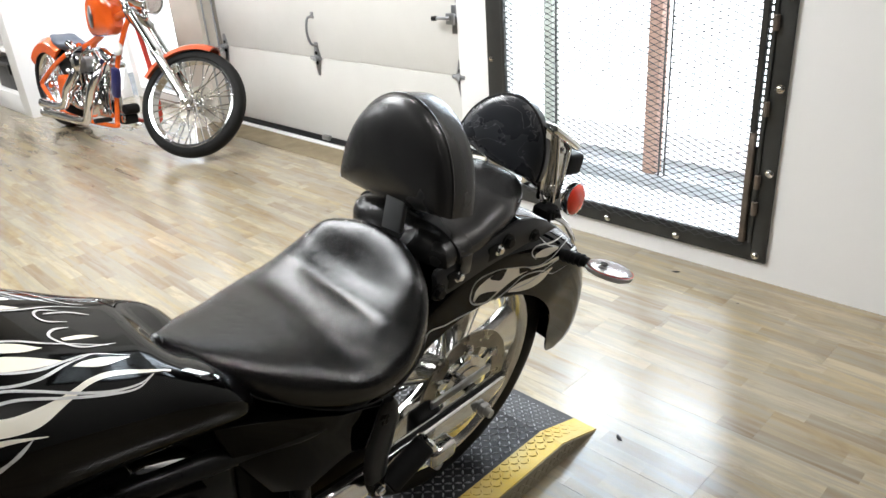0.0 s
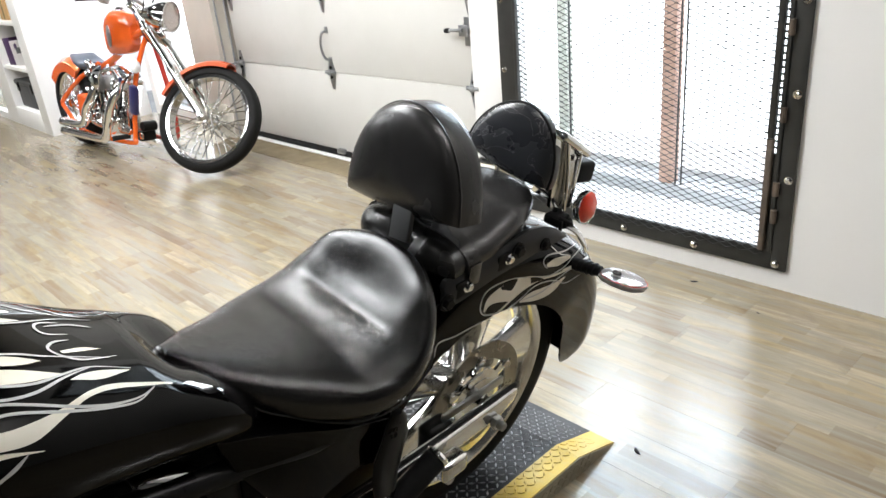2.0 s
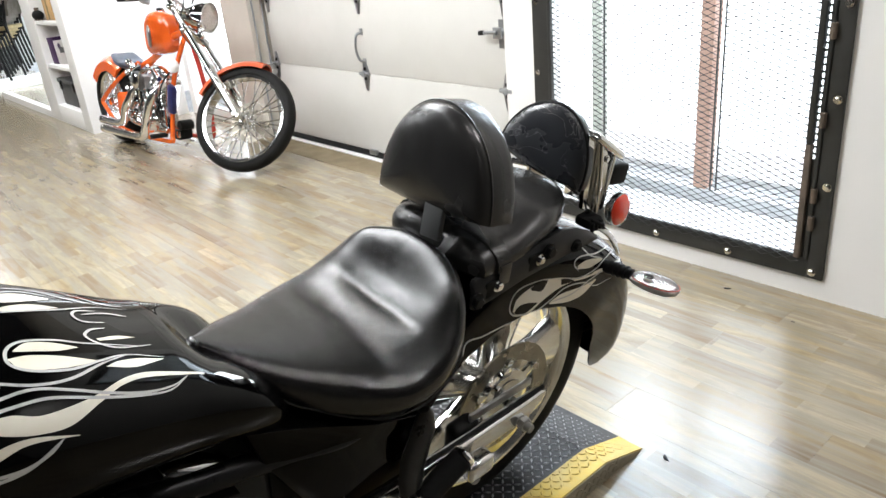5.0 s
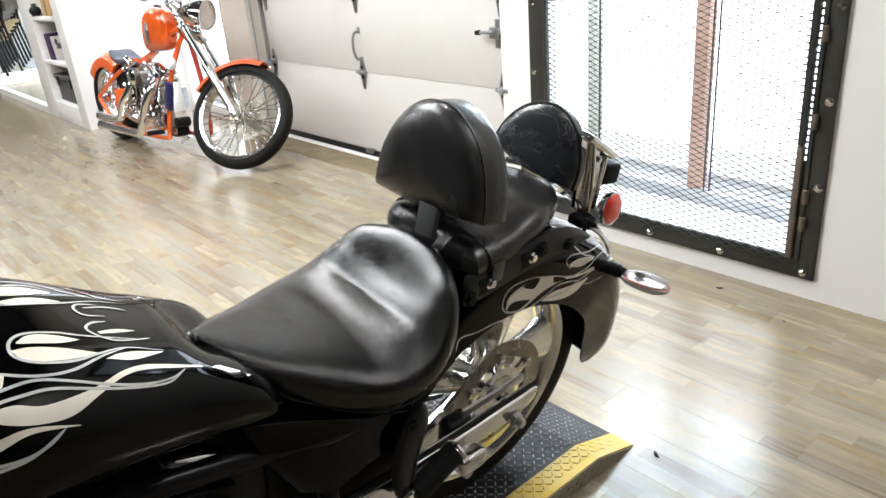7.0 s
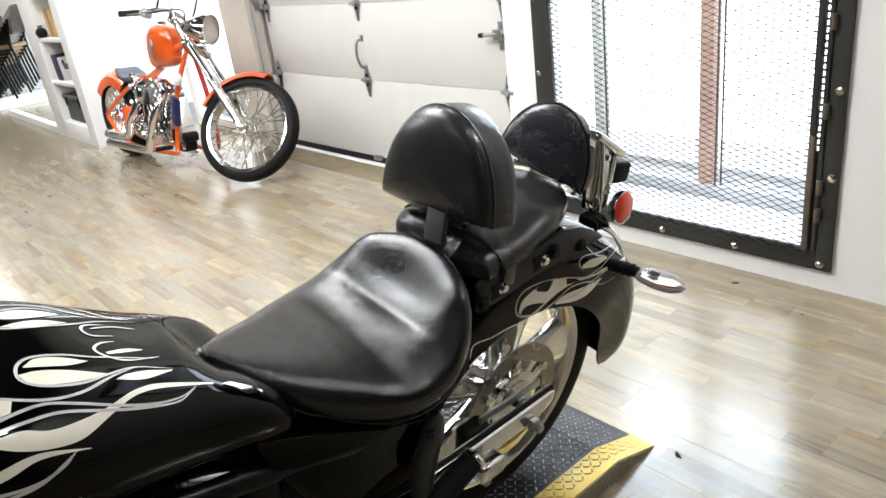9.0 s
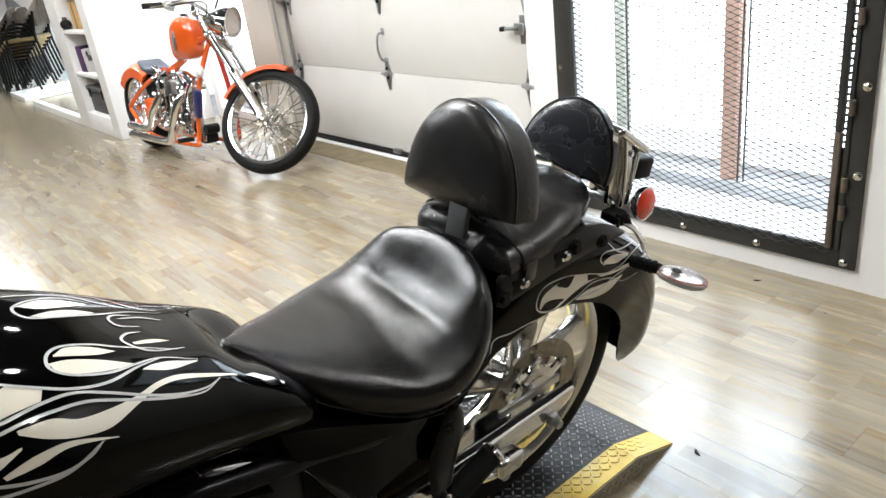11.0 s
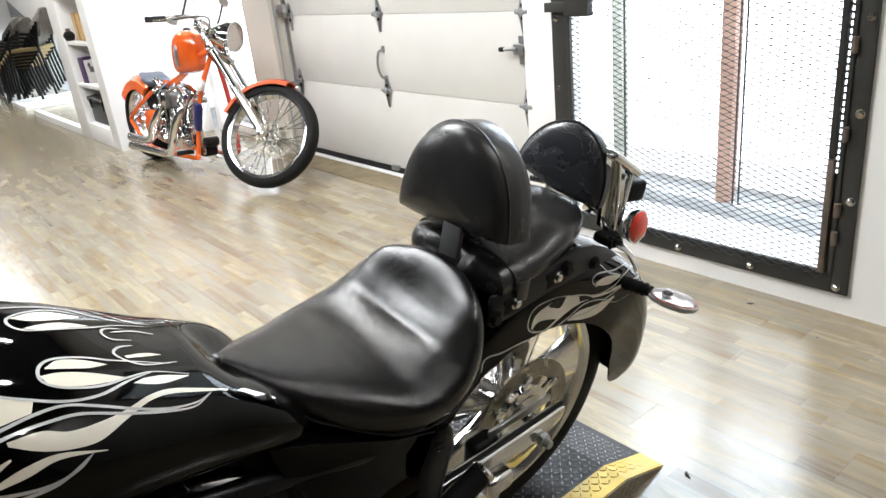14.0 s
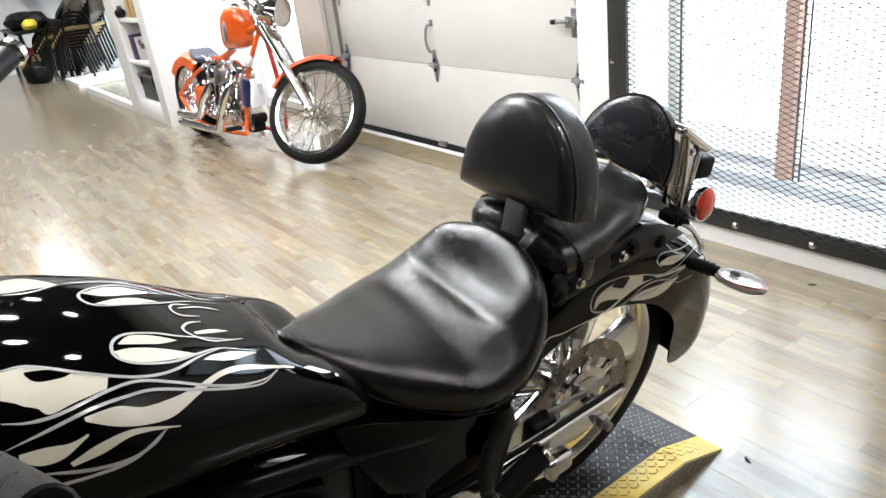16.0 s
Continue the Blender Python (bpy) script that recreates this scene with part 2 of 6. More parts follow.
def floor_material():
    """Limed oak vinyl plank: tone differs from plank to plank, with long grain and darker streaks."""
    n = Nodes("oak_vinyl_plank", (0.4, 0.33, 0.2), 0.3, 0.0, 0.42)
    n.set("Coat Roughness", 0.19)
    info, geo = n.node("ShaderNodeObjectInfo"), n.node("ShaderNodeNewGeometry")
    rnd = n.node("ShaderNodeMath")
    rnd.operation = "ADD"
    n.link(info.outputs["Random"], rnd.inputs[0])
    n.link(geo.outputs["Random Per Island"], rnd.inputs[1])
    fr = n.node("ShaderNodeMath")
    fr.operation = "FRACT"
    n.link(rnd.outputs[0], fr.inputs[0])
    off = n.node("ShaderNodeVectorMath")
    off.operation = "MULTIPLY_ADD"
    comb = n.node("ShaderNodeCombineXYZ")
    for i in range(3):
        n.link(fr.outputs[0], comb.inputs[i])
    n.link(comb.outputs[0], off.inputs[0])
    off.inputs[1].default_value = (37, 53, 11)
    n.link(geo.outputs["Position"], off.inputs[2])
    mp = n.node("ShaderNodeMapping")
    mp.inputs["Scale"].default_value = (2.1, 24, 1)
    n.link(off.outputs[0], mp.inputs["Vector"])
    streak = n.noise(1.0, 6, 0.62, mp.outputs[0], 0.9)
    mp2 = n.node("ShaderNodeMapping")
    mp2.inputs["Scale"].default_value = (6, 150, 1)
    n.link(off.outputs[0], mp2.inputs["Vector"])
    grain = n.noise(1.0, 5, 0.7, mp2.outputs[0])
    tone = n.ramp(fr.outputs[0], [(0.0, (0.223, 0.181, 0.124)), (0.35, (0.28, 0.237, 0.165)), (0.7, (0.328, 0.285, 0.211)), (0.93, (0.266, 0.227, 0.167)), (1.0, (0.176, 0.144, 0.103))])
    # narrow strips of their own tone within each plank
    sep = n.node("ShaderNodeSeparateXYZ")
    n.link(geo.outputs["Position"], sep.inputs[0])
    row = n.node("ShaderNodeMath")
    row.operation = "SNAP"
    n.link(sep.outputs[1], row.inputs[0])
    row.inputs[1].default_value = 0.0507
    rowrnd = n.node("ShaderNodeTexWhiteNoise")
    rowrnd.noise_dimensions = "1D"
    n.link(row.outputs[0], rowrnd.inputs["W"])
    xs = n.node("ShaderNodeMath")
    xs.operation = "MULTIPLY_ADD"
    n.link(rowrnd.outputs["Value"], xs.inputs[0])
    xs.inputs[1].default_value = 5.0
    n.link(sep.outputs[0], xs.inputs[2])
    col = n.node("ShaderNodeMath")
    col.operation = "SNAP"
    n.link(xs.outputs[0], col.inputs[0])
    col.inputs[1].default_value = 0.36
    cell = n.node("ShaderNodeCombineXYZ")
    n.link(col.outputs[0], cell.inputs[0])
    n.link(row.outputs[0], cell.inputs[1])
    strip = n.node("ShaderNodeTexWhiteNoise")
    strip.noise_dimensions = "3D"
    n.link(cell.outputs[0], strip.inputs["Vector"])
    tone = n.mix(0.7, tone, n.ramp(strip.outputs["Value"], [(0.0, (0.12, 0.082, 0.045)), (0.12, (0.21, 0.15, 0.075)), (0.45, (0.32, 0.25, 0.135)), (0.75, (0.38, 0.325, 0.215)), (1.0, (0.27, 0.235, 0.175))]))
    stain = n.noise(7.5, 6, 0.66, n.space((0.45, 1.5, 1), "Object"), 1.2)
    tone = n.mix(n.range(stain, 0.0, 0.75, 0.45, 0.68), tone, (0.16, 0.11, 0.06))
    grey = n.mix(n.range(streak, 0.0, 0.9, 0.40, 0.62), tone, (0.235, 0.21, 0.165))
    n.colour(n.mix(n.range(grain, 0.0, 0.4, 0.45, 0.75), grey, (0.19, 0.155, 0.10)))
    n.roughness(n.range(streak, 0.19, 0.26, 0.3, 0.7))
    n.bump(grain, 0.025, 0.0006)
    return n.m


M_FLOOR = floor_material()


def glow(name, colour, strength):
    n = Nodes(name, (0, 0, 0), 1)
    n.set("Emission Color", (*colour, 1))
    n.set("Emission Strength", strength)
    return n.m


M_OUT = glow("overcast_distance", (0.90, 0.95, 1.0), 3.7)
M_PANEL = glow("panel_diffuser", (0.97, 0.985, 1.0), 12)
M_LAMP = glow("lamp_diffuser", (1.0, 0.95, 0.86), 22)


# ---- mesh helpers ----
def part(name, bm, material, parent=None, label="", smooth=True, m=None):
    """Links a bmesh as one mesh object, under a thing or a part where one is given."""
    me = bpy.data.meshes.new(name)
    bm.normal_update()
    bm.to_mesh(me)
    bm.free()
    me.materials.append(material)
    ob = new(name, me)
    if smooth:
        for p in me.polygons:
            p.use_smooth = True
        me.set_sharp_from_angle(angle=radians(38))
    if m is not None:
        ob.matrix_local = m
    if parent:
        ob.parent = parent
    if label:
        ob["label"] = label
    return ob


def thing(name, label, category, m=None, group="", kind=""):
    """An empty at the base of a thing of several parts."""
    ob = new(name)
    ob.empty_display_size = 0.1
    if m is not None:
        ob.matrix_world = m
    return tagged(ob, label, category, group, kind)


def box(x0, x1, y0, y1, z0, z1, bevel=0.0, segs=2, bm=None):
    own = bmesh.new()
    bmesh.ops.create_cube(own, size=1, matrix=Matrix.LocRotScale(((x0 + x1) / 2, (y0 + y1) / 2, (z0 + z1) / 2), None, (abs(x1 - x0), abs(y1 - y0), abs(z1 - z0))))
    if bevel:
        bmesh.ops.bevel(own, geom=own.edges[:], offset=bevel, segments=segs, profile=0.5, affect="EDGES")
    return own if bm is None else join(bm, own)


def join(bm, other):
    """Adds other to bm, and frees it."""
    me = bpy.data.meshes.new("tmp")
    other.to_mesh(me)
    other.free()
    bm.from_mesh(me)
    bpy.data.meshes.remove(me)
    return bm


def turned(bm, m):
    bm.transform(m)
    return bm


def smooth_path(pts, steps=6):
    """Points on a Catmull-Rom curve through pts."""
    p = [Vector(q) for q in pts]
    if len(p) < 3:
        return p
    p = [2 * p[0] - p[1]] + p + [2 * p[-1] - p[-2]]
    out = []
    for i in range(1, len(p) - 2):
        a, b, c, d = p[i - 1:i + 3]
        for k in range(steps):
            t = k / steps
            out.append(0.5 * (2 * b + (c - a) * t + (2 * a - 5 * b + 4 * c - d) * t * t + (3 * b - a - 3 * c + d) * t ** 3))
    return out + [p[-2]]


def loft(rings, caps=True, closed=True, bm=None):
    """Skins rings of equally many points."""
    bm = bm or bmesh.new()
    vs = [[bm.verts.new(p) for p in r] for r in rings]
    n = len(vs[0])
    for a, b in zip(vs, vs[1:]):
        for i in range(n if closed else n - 1):
            j = (i + 1) % n
            bm.faces.new((a[i], a[j], b[j], b[i]))
    if caps:
        bm.faces.new(list(reversed(vs[0])))
        bm.faces.new(vs[-1])
    bmesh.ops.recalc_face_normals(bm, faces=bm.faces[:])
    return bm


def tube(pts, radius, segs=12, steps=6, flat=1.0, bm=None):
    """A round bar along a smooth curve; radius is one number, or one for each end."""
    path = smooth_path(pts, steps)
    r0, r1 = radius if isinstance(radius, tuple) else (radius, radius)
    rings, up = [], None
    for i, p in enumerate(path):
        d = (path[min(i + 1, len(path) - 1)] - path[max(i - 1, 0)]).normalized()
        if up is None:
            up = d.orthogonal().normalized()
        up = (up - d * up.dot(d)).normalized()
        side = d.cross(up)
        r = r0 + (r1 - r0) * i / max(1, len(path) - 1)
        rings.append([p + (up * math.cos(a) * flat + side * math.sin(a)) * r for a in (2 * math.pi * k / segs for k in range(segs))])
    own = loft(rings)
    return own if bm is None else join(bm, own)


def lathe(profile, segs=48, axis="X", closed=True, bm=None):
    """Turns a profile of (radius, along) round an axis through the origin."""
    own = bmesh.new()
    rows = []
    for k in range(segs):
        a = 2 * math.pi * k / segs
        row = []
        for r, h in profile:
            c, s = r * math.cos(a), r * math.sin(a)
            row.append(own.verts.new((h, c, s) if axis == "X" else (c, h, s) if axis == "Y" else (c, s, h)))
        rows.append(row)
    n = len(profile)
    for k in range(segs):
        a, b = rows[k], rows[(k + 1) % segs]
        for i in range(n if closed else n - 1):
            j = (i + 1) % n
            own.faces.new((a[i], a[j], b[j], b[i]))
    bmesh.ops.remove_doubles(own, verts=own.verts[:], dist=1e-6)
    bmesh.ops.recalc_face_normals(own, faces=own.faces[:])
    return own if bm is None else join(bm, own)


def cyl(a, b, r, segs=20, bevel=0.0, bm=None):
    """A straight bar from a to b, with slightly rounded rims."""
    a, b = Vector(a), Vector(b)
    L = (b - a).length
    e = min(bevel or r * 0.12, L / 3)
    own = lathe([(0.0, 0.0), (r - e, 0.0), (r, e), (r, L - e), (r - e, L), (0.0, L)], segs, "Z", closed=False)
    own.transform(Matrix.Translation(a) @ (b - a).to_track_quat("Z", "Y").to_matrix().to_4x4())
    return own if bm is None else join(bm, own)


def ball(c, rx, ry, rz, segs=24, bm=None):
    own = bmesh.new()
    bmesh.ops.create_uvsphere(own, u_segments=segs, v_segments=segs // 2, radius=1, matrix=Matrix.LocRotScale(c, None, (rx, ry, rz)))
    return own if bm is None else join(bm, own)


def bolt(name, at, way, r, parent, material, label=""):
    """A hexagon bolt head with a washer, standing on a face."""
    bm = lathe([(0, 0), (r * 1.35, 0), (r * 1.35, r * 0.25), (0, r * 0.25)], 20, "Z", closed=False)
    lathe([(0, r * 0.25), (r, r * 0.25), (r, r * 0.85), (r * 0.8, r), (0, r)], 6, "Z", closed=False, bm=bm)
    bm.transform(Matrix.Translation(at) @ Vector(way).to_track_quat("Z", "Y").to_matrix().to_4x4())
    return part(name, bm, material, parent, label)


def spline(knots):
    """A smooth function through (y, value, value...) knots."""
    def at(y):
        if y <= knots[0][0]:
            return knots[0][1:]
        for i in range(len(knots) - 1):
            a, b = knots[i], knots[i + 1]
            if y <= b[0]:
                t = (y - a[0]) / (b[0] - a[0])
                p, q = knots[max(i - 1, 0)], knots[min(i + 2, len(knots) - 1)]
                out = []
                for k in range(1, len(a)):
                    ma = (b[k] - p[k]) / (b[0] - p[0]) * (b[0] - a[0])
                    mb = (q[k] - a[k]) / (q[0] - a[0]) * (b[0] - a[0])
                    out.append((2 * t ** 3 - 3 * t * t + 1) * a[k] + (t ** 3 - 2 * t * t + t) * ma + (3 * t * t - 2 * t ** 3) * b[k] + (t ** 3 - t * t) * mb)
                return tuple(out)
        return knots[-1][1:]
    return at


def power(v, e):
    return math.copysign(abs(v) ** e, v)


# ---- structure ----
WY = 3.40      # face of the back wall
DY = 3.62      # face of the sectional door
CEIL = 3.2


def structure(name, bm, material, label, category, smooth=False):
    return tagged(part(name, bm, material, None, "", smooth), label, category, kind="structure")


# back wall with the gate's opening
bm = box(-2.645, -2.47, WY, WY + 0.05, 0, CEIL)
box(-2.645, -2.62, WY + 0.05, DY, 0, CEIL, bm=bm)
box(-2.47, -1.27, WY, WY + 0.2, 0, 0.12, bm=bm)
box(-2.47, -1.27, WY, WY + 0.2, 2.3, CEIL, bm=bm)
box(-1.27, 2.8, WY, WY + 0.2, 0, CEIL, bm=bm)
structure("wall_north", bm, M_WALL, "white painted wall round the barred window", "wall")
bm = box(-5.75, -5.33, WY + 0.1, WY + 0.4, 0, CEIL)
box(-5.33, -2.645, WY + 0.3, WY + 0.4, 2.45, CEIL, bm=bm)
structure("wall_jamb", bm, M_JAMB, "beige door jamb beside the sectional door", "wall")
bm = box(-6.95, -5.75, WY + 0.2, WY + 0.4, 2.35, CEIL)
box(-6.95, -6.85, WY + 0.2, WY + 0.4, 0, 2.35, bm=bm)
structure("wall_entry", bm, M_WALL, "white wall over the glazed entry door", "wall")
# far end, behind the chairs
bm = box(-14.2, -8.2, 4.4, 4.6, 2.2, CEIL)
box(-14.2, -13.6, 4.4, 4.6, 0, 2.2, bm=bm)
box(-9.2, -8.2, 4.4, 4.6, 0, 2.2, bm=bm)
box(-13.6, -9.2, 4.4, 4.6, 0, 0.12, bm=bm)
box(-8.4, -8.2, 3.57, 4.4, 0, CEIL, bm=bm)
structure("wall_alcove", bm, M_WALL, "white wall of the alcove behind the stacked chairs", "wall")
structure("wall_west", box(-14.4, -14.2, -5.6, 4.6, 0, CEIL), M_MIDGREY, "grey painted end wall", "wall")
# Unseen south and east walls, kept dark so the black motorcycle mirrors little
structure("wall_south", box(-14.2, 2.8, -5.8, -5.6, 0, CEIL), M_UNSEENWALL, "unseen dark wall closing the room to the south", "wall")
structure("wall_east", box(2.8, 3.0, -5.6, WY + 0.2, 0, CEIL), M_UNSEENWALL, "unseen dark wall closing the room to the east", "wall")
structure("ceiling", box(-14.4, 3.0, -5.8, 4.6, CEIL, CEIL + 0.15), M_CEIL, "dark painted ceiling", "ceiling")
structure("floor", box(-14.2, 2.8, -5.6, 4.4, -0.2, -0.006), M_CONC, "grey screed under the plank flooring", "floor")
# sloping soffit over the chairs, behind a low white header
for name, pts, y0, mat, label in (("soffit", [(-14.19, 1.365), (-12.08, 0.80), (-8.45, 0.80), (-8.45, 2.0), (-14.19, 2.0)], 3.46, M_WALL, "white sloping soffit above the stacked chairs"),
                                  ("beam", [(-14.19, 1.05), (-12.9, 0.83), (-12.08, 0.80), (-14.19, 1.362)], 3.47, M_CONC, "grey sloping beam below the white soffit"),
                                  ("trim", [(-14.19, 0.94), (-12.9, 0.77), (-12.9, 0.827), (-14.19, 1.047)], 3.45, M_WALL, "white sloping trim board")):
    structure(name, loft([[(x, y, z) for x, z in pts] for y in (y0, y0 + 0.12)]), mat, label, name)
structure("header", box(-14.19, -8.225, 2.70, 2.80, 1.365, 1.55, 0.004), M_WALL, "white header over the alcove", "header")
structure("backdrop", box(-15, 3, 5.1, 5.12, -1.0, 5.0), M_OUT, "bright overcast daylight outside the windows", "sky")
structure("ground", box(-15, 3, 4.62, 5.1, -0.3, -0.05), M_SILL, "pale paving outside the windows", "ground")

# window behind the grille
win = thing("window_1", "white window with red-brown mullion behind the grille", "window", kind="structure")
bm = box(-2.9, -2.75, WY + 0.2, 3.66, 0, 2.4)
box(-1.15, -1.0, WY + 0.2, 4.15, 0, 2.4, bm=bm)
box(-2.75, -1.15, WY + 0.2, 4.15, 2.3, 2.4, bm=bm)
part("reveal", bm, M_WALL, win, "white painted window reveal", False)
part("window_sill", box(-2.75, -1.15, WY + 0.2, 3.94, -0.05, 0.045, 0.004), M_SILL, win, "pale painted window sill")
part("bottom_rail", box(-2.75, -1.15, 3.94, 4.0, -0.05, 0.105, 0.005), M_RAILGREY, win, "pale grey bottom rail")
part("mullion", box(-2.052, -1.988, 3.95, 4.02, 0.105, 2.3, 0.004), M_BRICKPOST, win, "red-brown mullion")
part("window_frame", box(-2.644, -2.589, 3.955, 4.015, 0.105, 2.3, 0.004), M_POST, win, "pale grey-green frame post")
for x0, x1 in ((-2.574, -2.564), (-1.972, -1.964), (-1.944, -1.936)):
    part("glazing_bar", box(x0, x1, 3.955, 3.962, 0.105, 2.3, 0.002), M_IRON, win, "thin dark glazing bar")
for x0, x1 in ((-2.585, -2.08), (-1.88, -1.16)):
    pane = part("pane", box(x0, x1, 4.03, 4.036, 0.105, 2.29), M_GLASS, win, "clear glass pane", False)
    pane.visible_shadow = False

# glazed entry beside the chopper
win = thing("window_2", "bright glazed entry with dark frame", "window", kind="structure")
part("window_frame", box(-5.80, -5.752, WY + 0.12, WY + 0.2, 0, 2.35, 0.004), M_CONC, win, "dark grey frame post")
part("window_frame", box(-6.85, -5.80, WY + 0.2, WY + 0.26, 0.0, 0.09, 0.004), M_SHELF, win, "white bottom rail")
pane = part("pane", box(-6.85, -5.80, WY + 0.3, WY + 0.306, 0.09, 2.35), M_GLASS, win, "clear glass pane", False)
pane.visible_shadow = False

# window behind the chairs
win = thing("window_3", "bright window behind the stacked chairs", "window", kind="structure")
for x in (-13.6, -12.1, -10.6, -9.24):
    part("window_frame", box(x, x + 0.05, 4.42, 4.48, 0.12, 2.2, 0.004), M_CONC, win, "grey frame post")
pane = part("pane", box(-13.55, -9.24, 4.5, 4.506, 0.12, 2.2), M_GLASS, win, "clear glass pane", False)
pane.visible_shadow = False

# daylight at the openings
area_lamp("gate_daylight", look((-1.95, 4.16, 1.80), (-1.75, 2.2, 0.6)), 1.5, 0.95, GATE_W, (0.74, 0.88, 1.0))
area_lamp("entry_daylight", look((-6.3, 3.85, 1.25), (-6.3, 0, 0.5)), 1.0, 2.0, SIDE_W, (0.90, 0.95, 1.0))
area_lamp("alcove_daylight", look((-11.4, 4.65, 1.2), (-11.4, 0, 0.6)), 3.8, 1.8, 165, (0.80, 0.93, 1.0))

# ceiling lamps: five placed by their tank reflections, the rest added unseen as fill
for x, y, k in ((-5.0, 2.5, 0.3), (-4.2, 2.8, 0.35), (-3.85, 2.15, 0.4), (-2.75, 2.1, 0.5), (-2.1, 2.5, 0.6), (0.2, 2.9, 1.2), (-0.3, 1.6, 0.2), (1.7, 0.5, 0.25), (-7.0, 1.9, 1.7), (-9.0, 1.7, 1.6), (-11.6, 1.9, 3.6), (-1.9, -0.6, 0.1), (-0.3, -0.9, 0.06)):
    lamp = thing("ceiling_lamp", "round white ceiling lamp, lit, out of view", "lamp", pose(x, y, CEIL), "ceiling lamps")
    part("housing", lathe([(0.09, 0), (0.10, -0.005), (0.10, -0.05), (0.085, -0.06), (0.085, -0.02), (0.0, -0.02)], 28, "Z", closed=False), M_SHELF, lamp, "white housing ring")
    part("diffuser", lathe([(0, -0.03), (0.083, -0.03), (0.083, -0.045), (0, -0.05)], 28, "Z", closed=False), M_LAMP, lamp, "glowing diffuser")
    area_lamp("lamp_light", look((x, y, CEIL - 0.065), (x, y + 0.001, 0)), 0.16, 0.16, LAMP_W * k, (1.0, 0.98, 0.96), "DISK")

# long unseen panel lamps: one placed for the seat's highlights, one added as fill
for x, y, sx, sy, watts, tint in ((-3.35, 1.1, 1.8, 1.5, 105, (0.94, 0.97, 1.0)), (-6.2, -0.6, 3.0, 0.8, 38, (0.94, 0.97, 1.0))):
    lamp = thing("panel_lamp", "long white unseen ceiling panel, added for its light", "lamp", pose(x, y, CEIL), "panel lamps")
    part("housing", box(-sx / 2 - 0.03, sx / 2 + 0.03, -sy / 2 - 0.03, sy / 2 + 0.03, -0.05, 0, 0.008), M_SHELF, lamp, "white housing")
    part("diffuser", box(-sx / 2, sx / 2, -sy / 2, sy / 2, -0.058, -0.05, 0.002), M_PANEL, lamp, "glowing diffuser")
    area_lamp("panel_light", look((x, y, CEIL - 0.07), (x, y + 0.0001, 0)), sx, sy, watts, tint)

# sectional garage door
door = thing("garage_door", "off-white sectional garage door, closed", "garage door")
zs = [0.045, 0.551, 1.014, 1.477, 1.94, 2.45]
for z0, z1 in zip(zs, zs[1:]):
    part("panel", box(-5.29, -2.60, DY, DY + 0.045, z0 + 0.001, z1 - 0.001, 0.0025), M_DOOR, door)
part("bottom_seal", box(-5.29, -2.60, DY - 0.012, DY + 0.05, 0.010, 0.044, 0.004), M_BLACKRUB, door, "black rubber bottom seal")


def hinge(x, z, w=0.05):
    """Two tapered leaves that meet at a knuckle, with a bolt in each."""
    h = part("hinge", cyl((x - w * 0.95, DY - 0.014, z), (x + w * 0.95, DY - 0.014, z), 0.012, 14), M_GALV, door, "galvanised door hinge")
    for up in (1, -1):
        reach = 0.085 if up > 0 else 0.105
        shape = [(-w * 0.72, 0.004), (w * 0.72, 0.004), (w * 0.62, 0.022), (0.010, reach), (-0.010, reach), (-w * 0.62, 0.022)]
        part("leaf", loft([[(x + u * f, y, z + up * v) for u, v in shape] for y, f in ((DY - 0.0005, 1.0), (DY - 0.005, 1.0), (DY - 0.007, 0.9))]), M_GALV, h)
        bolt("hinge_bolt", (x, DY - 0.007, z + up * 0.030), (0, -1, 0), 0.008, h, M_DARK)
    part("knuckle_gap", box(x - w * 0.35, x + w * 0.35, DY - 0.028, DY - 0.006, z - 0.016, z + 0.014, 0.004), M_CONC, h)


for z in (0.551, 1.014, 1.477):
    hinge(-4.135, z)
    hinge(-2.91, z, 0.045)
    hinge(-5.24, z, 0.045)
bm = tube([(-4.135, DY - 0.002, 0.80), (-4.145, DY - 0.035, 0.785), (-4.15, DY - 0.045, 0.70), (-4.135, DY - 0.035, 0.64), (-4.125, DY - 0.002, 0.63)], 0.008, 10)
box(-4.15, -4.12, DY - 0.005, DY, 0.785, 0.825, 0.002, bm=bm)
box(-4.15, -4.115, DY - 0.005, DY, 0.60, 0.645, 0.002, bm=bm)
part("lift_handle", bm, M_GALV, door, "galvanised lift handle")
bm = box(-2.95, -2.89, DY - 0.008, DY, 0.76, 0.90, 0.003)
cyl((-2.93, DY - 0.03, 0.835), (-2.93, DY, 0.835), 0.022, 16, bm=bm)
box(-2.96, -2.90, DY - 0.04, DY - 0.03, 0.81, 0.865, 0.004, bm=bm)
lk = part("lock_plate", bm, M_GALV, door, "grey lock plate")
part("lever", cyl((-2.93, DY - 0.04, 0.84), (-3.02, DY - 0.042, 0.838), 0.009, 12), M_GALV, lk, "steel lock lever")
part("lever_end", cyl((-3.02, DY - 0.042, 0.838), (-3.05, DY - 0.044, 0.836), 0.012, 12), M_BLACKRUB, lk, "black lever end")
bm = box(-4.17, -4.10, DY - 0.03, DY, 0.03, 0.06, 0.003)
part("bottom_bracket", bm, M_GALV, door, "galvanised bottom bracket")
track = thing("door_track", "grey steel track of the sectional door", "door track")
bm = box(-5.36, -5.355, DY - 0.09, DY - 0.01, 0.02, 2.5, 0.001)
box(-5.355, -5.31, DY - 0.09, DY - 0.085, 0.02, 2.5, 0.001, bm=bm)
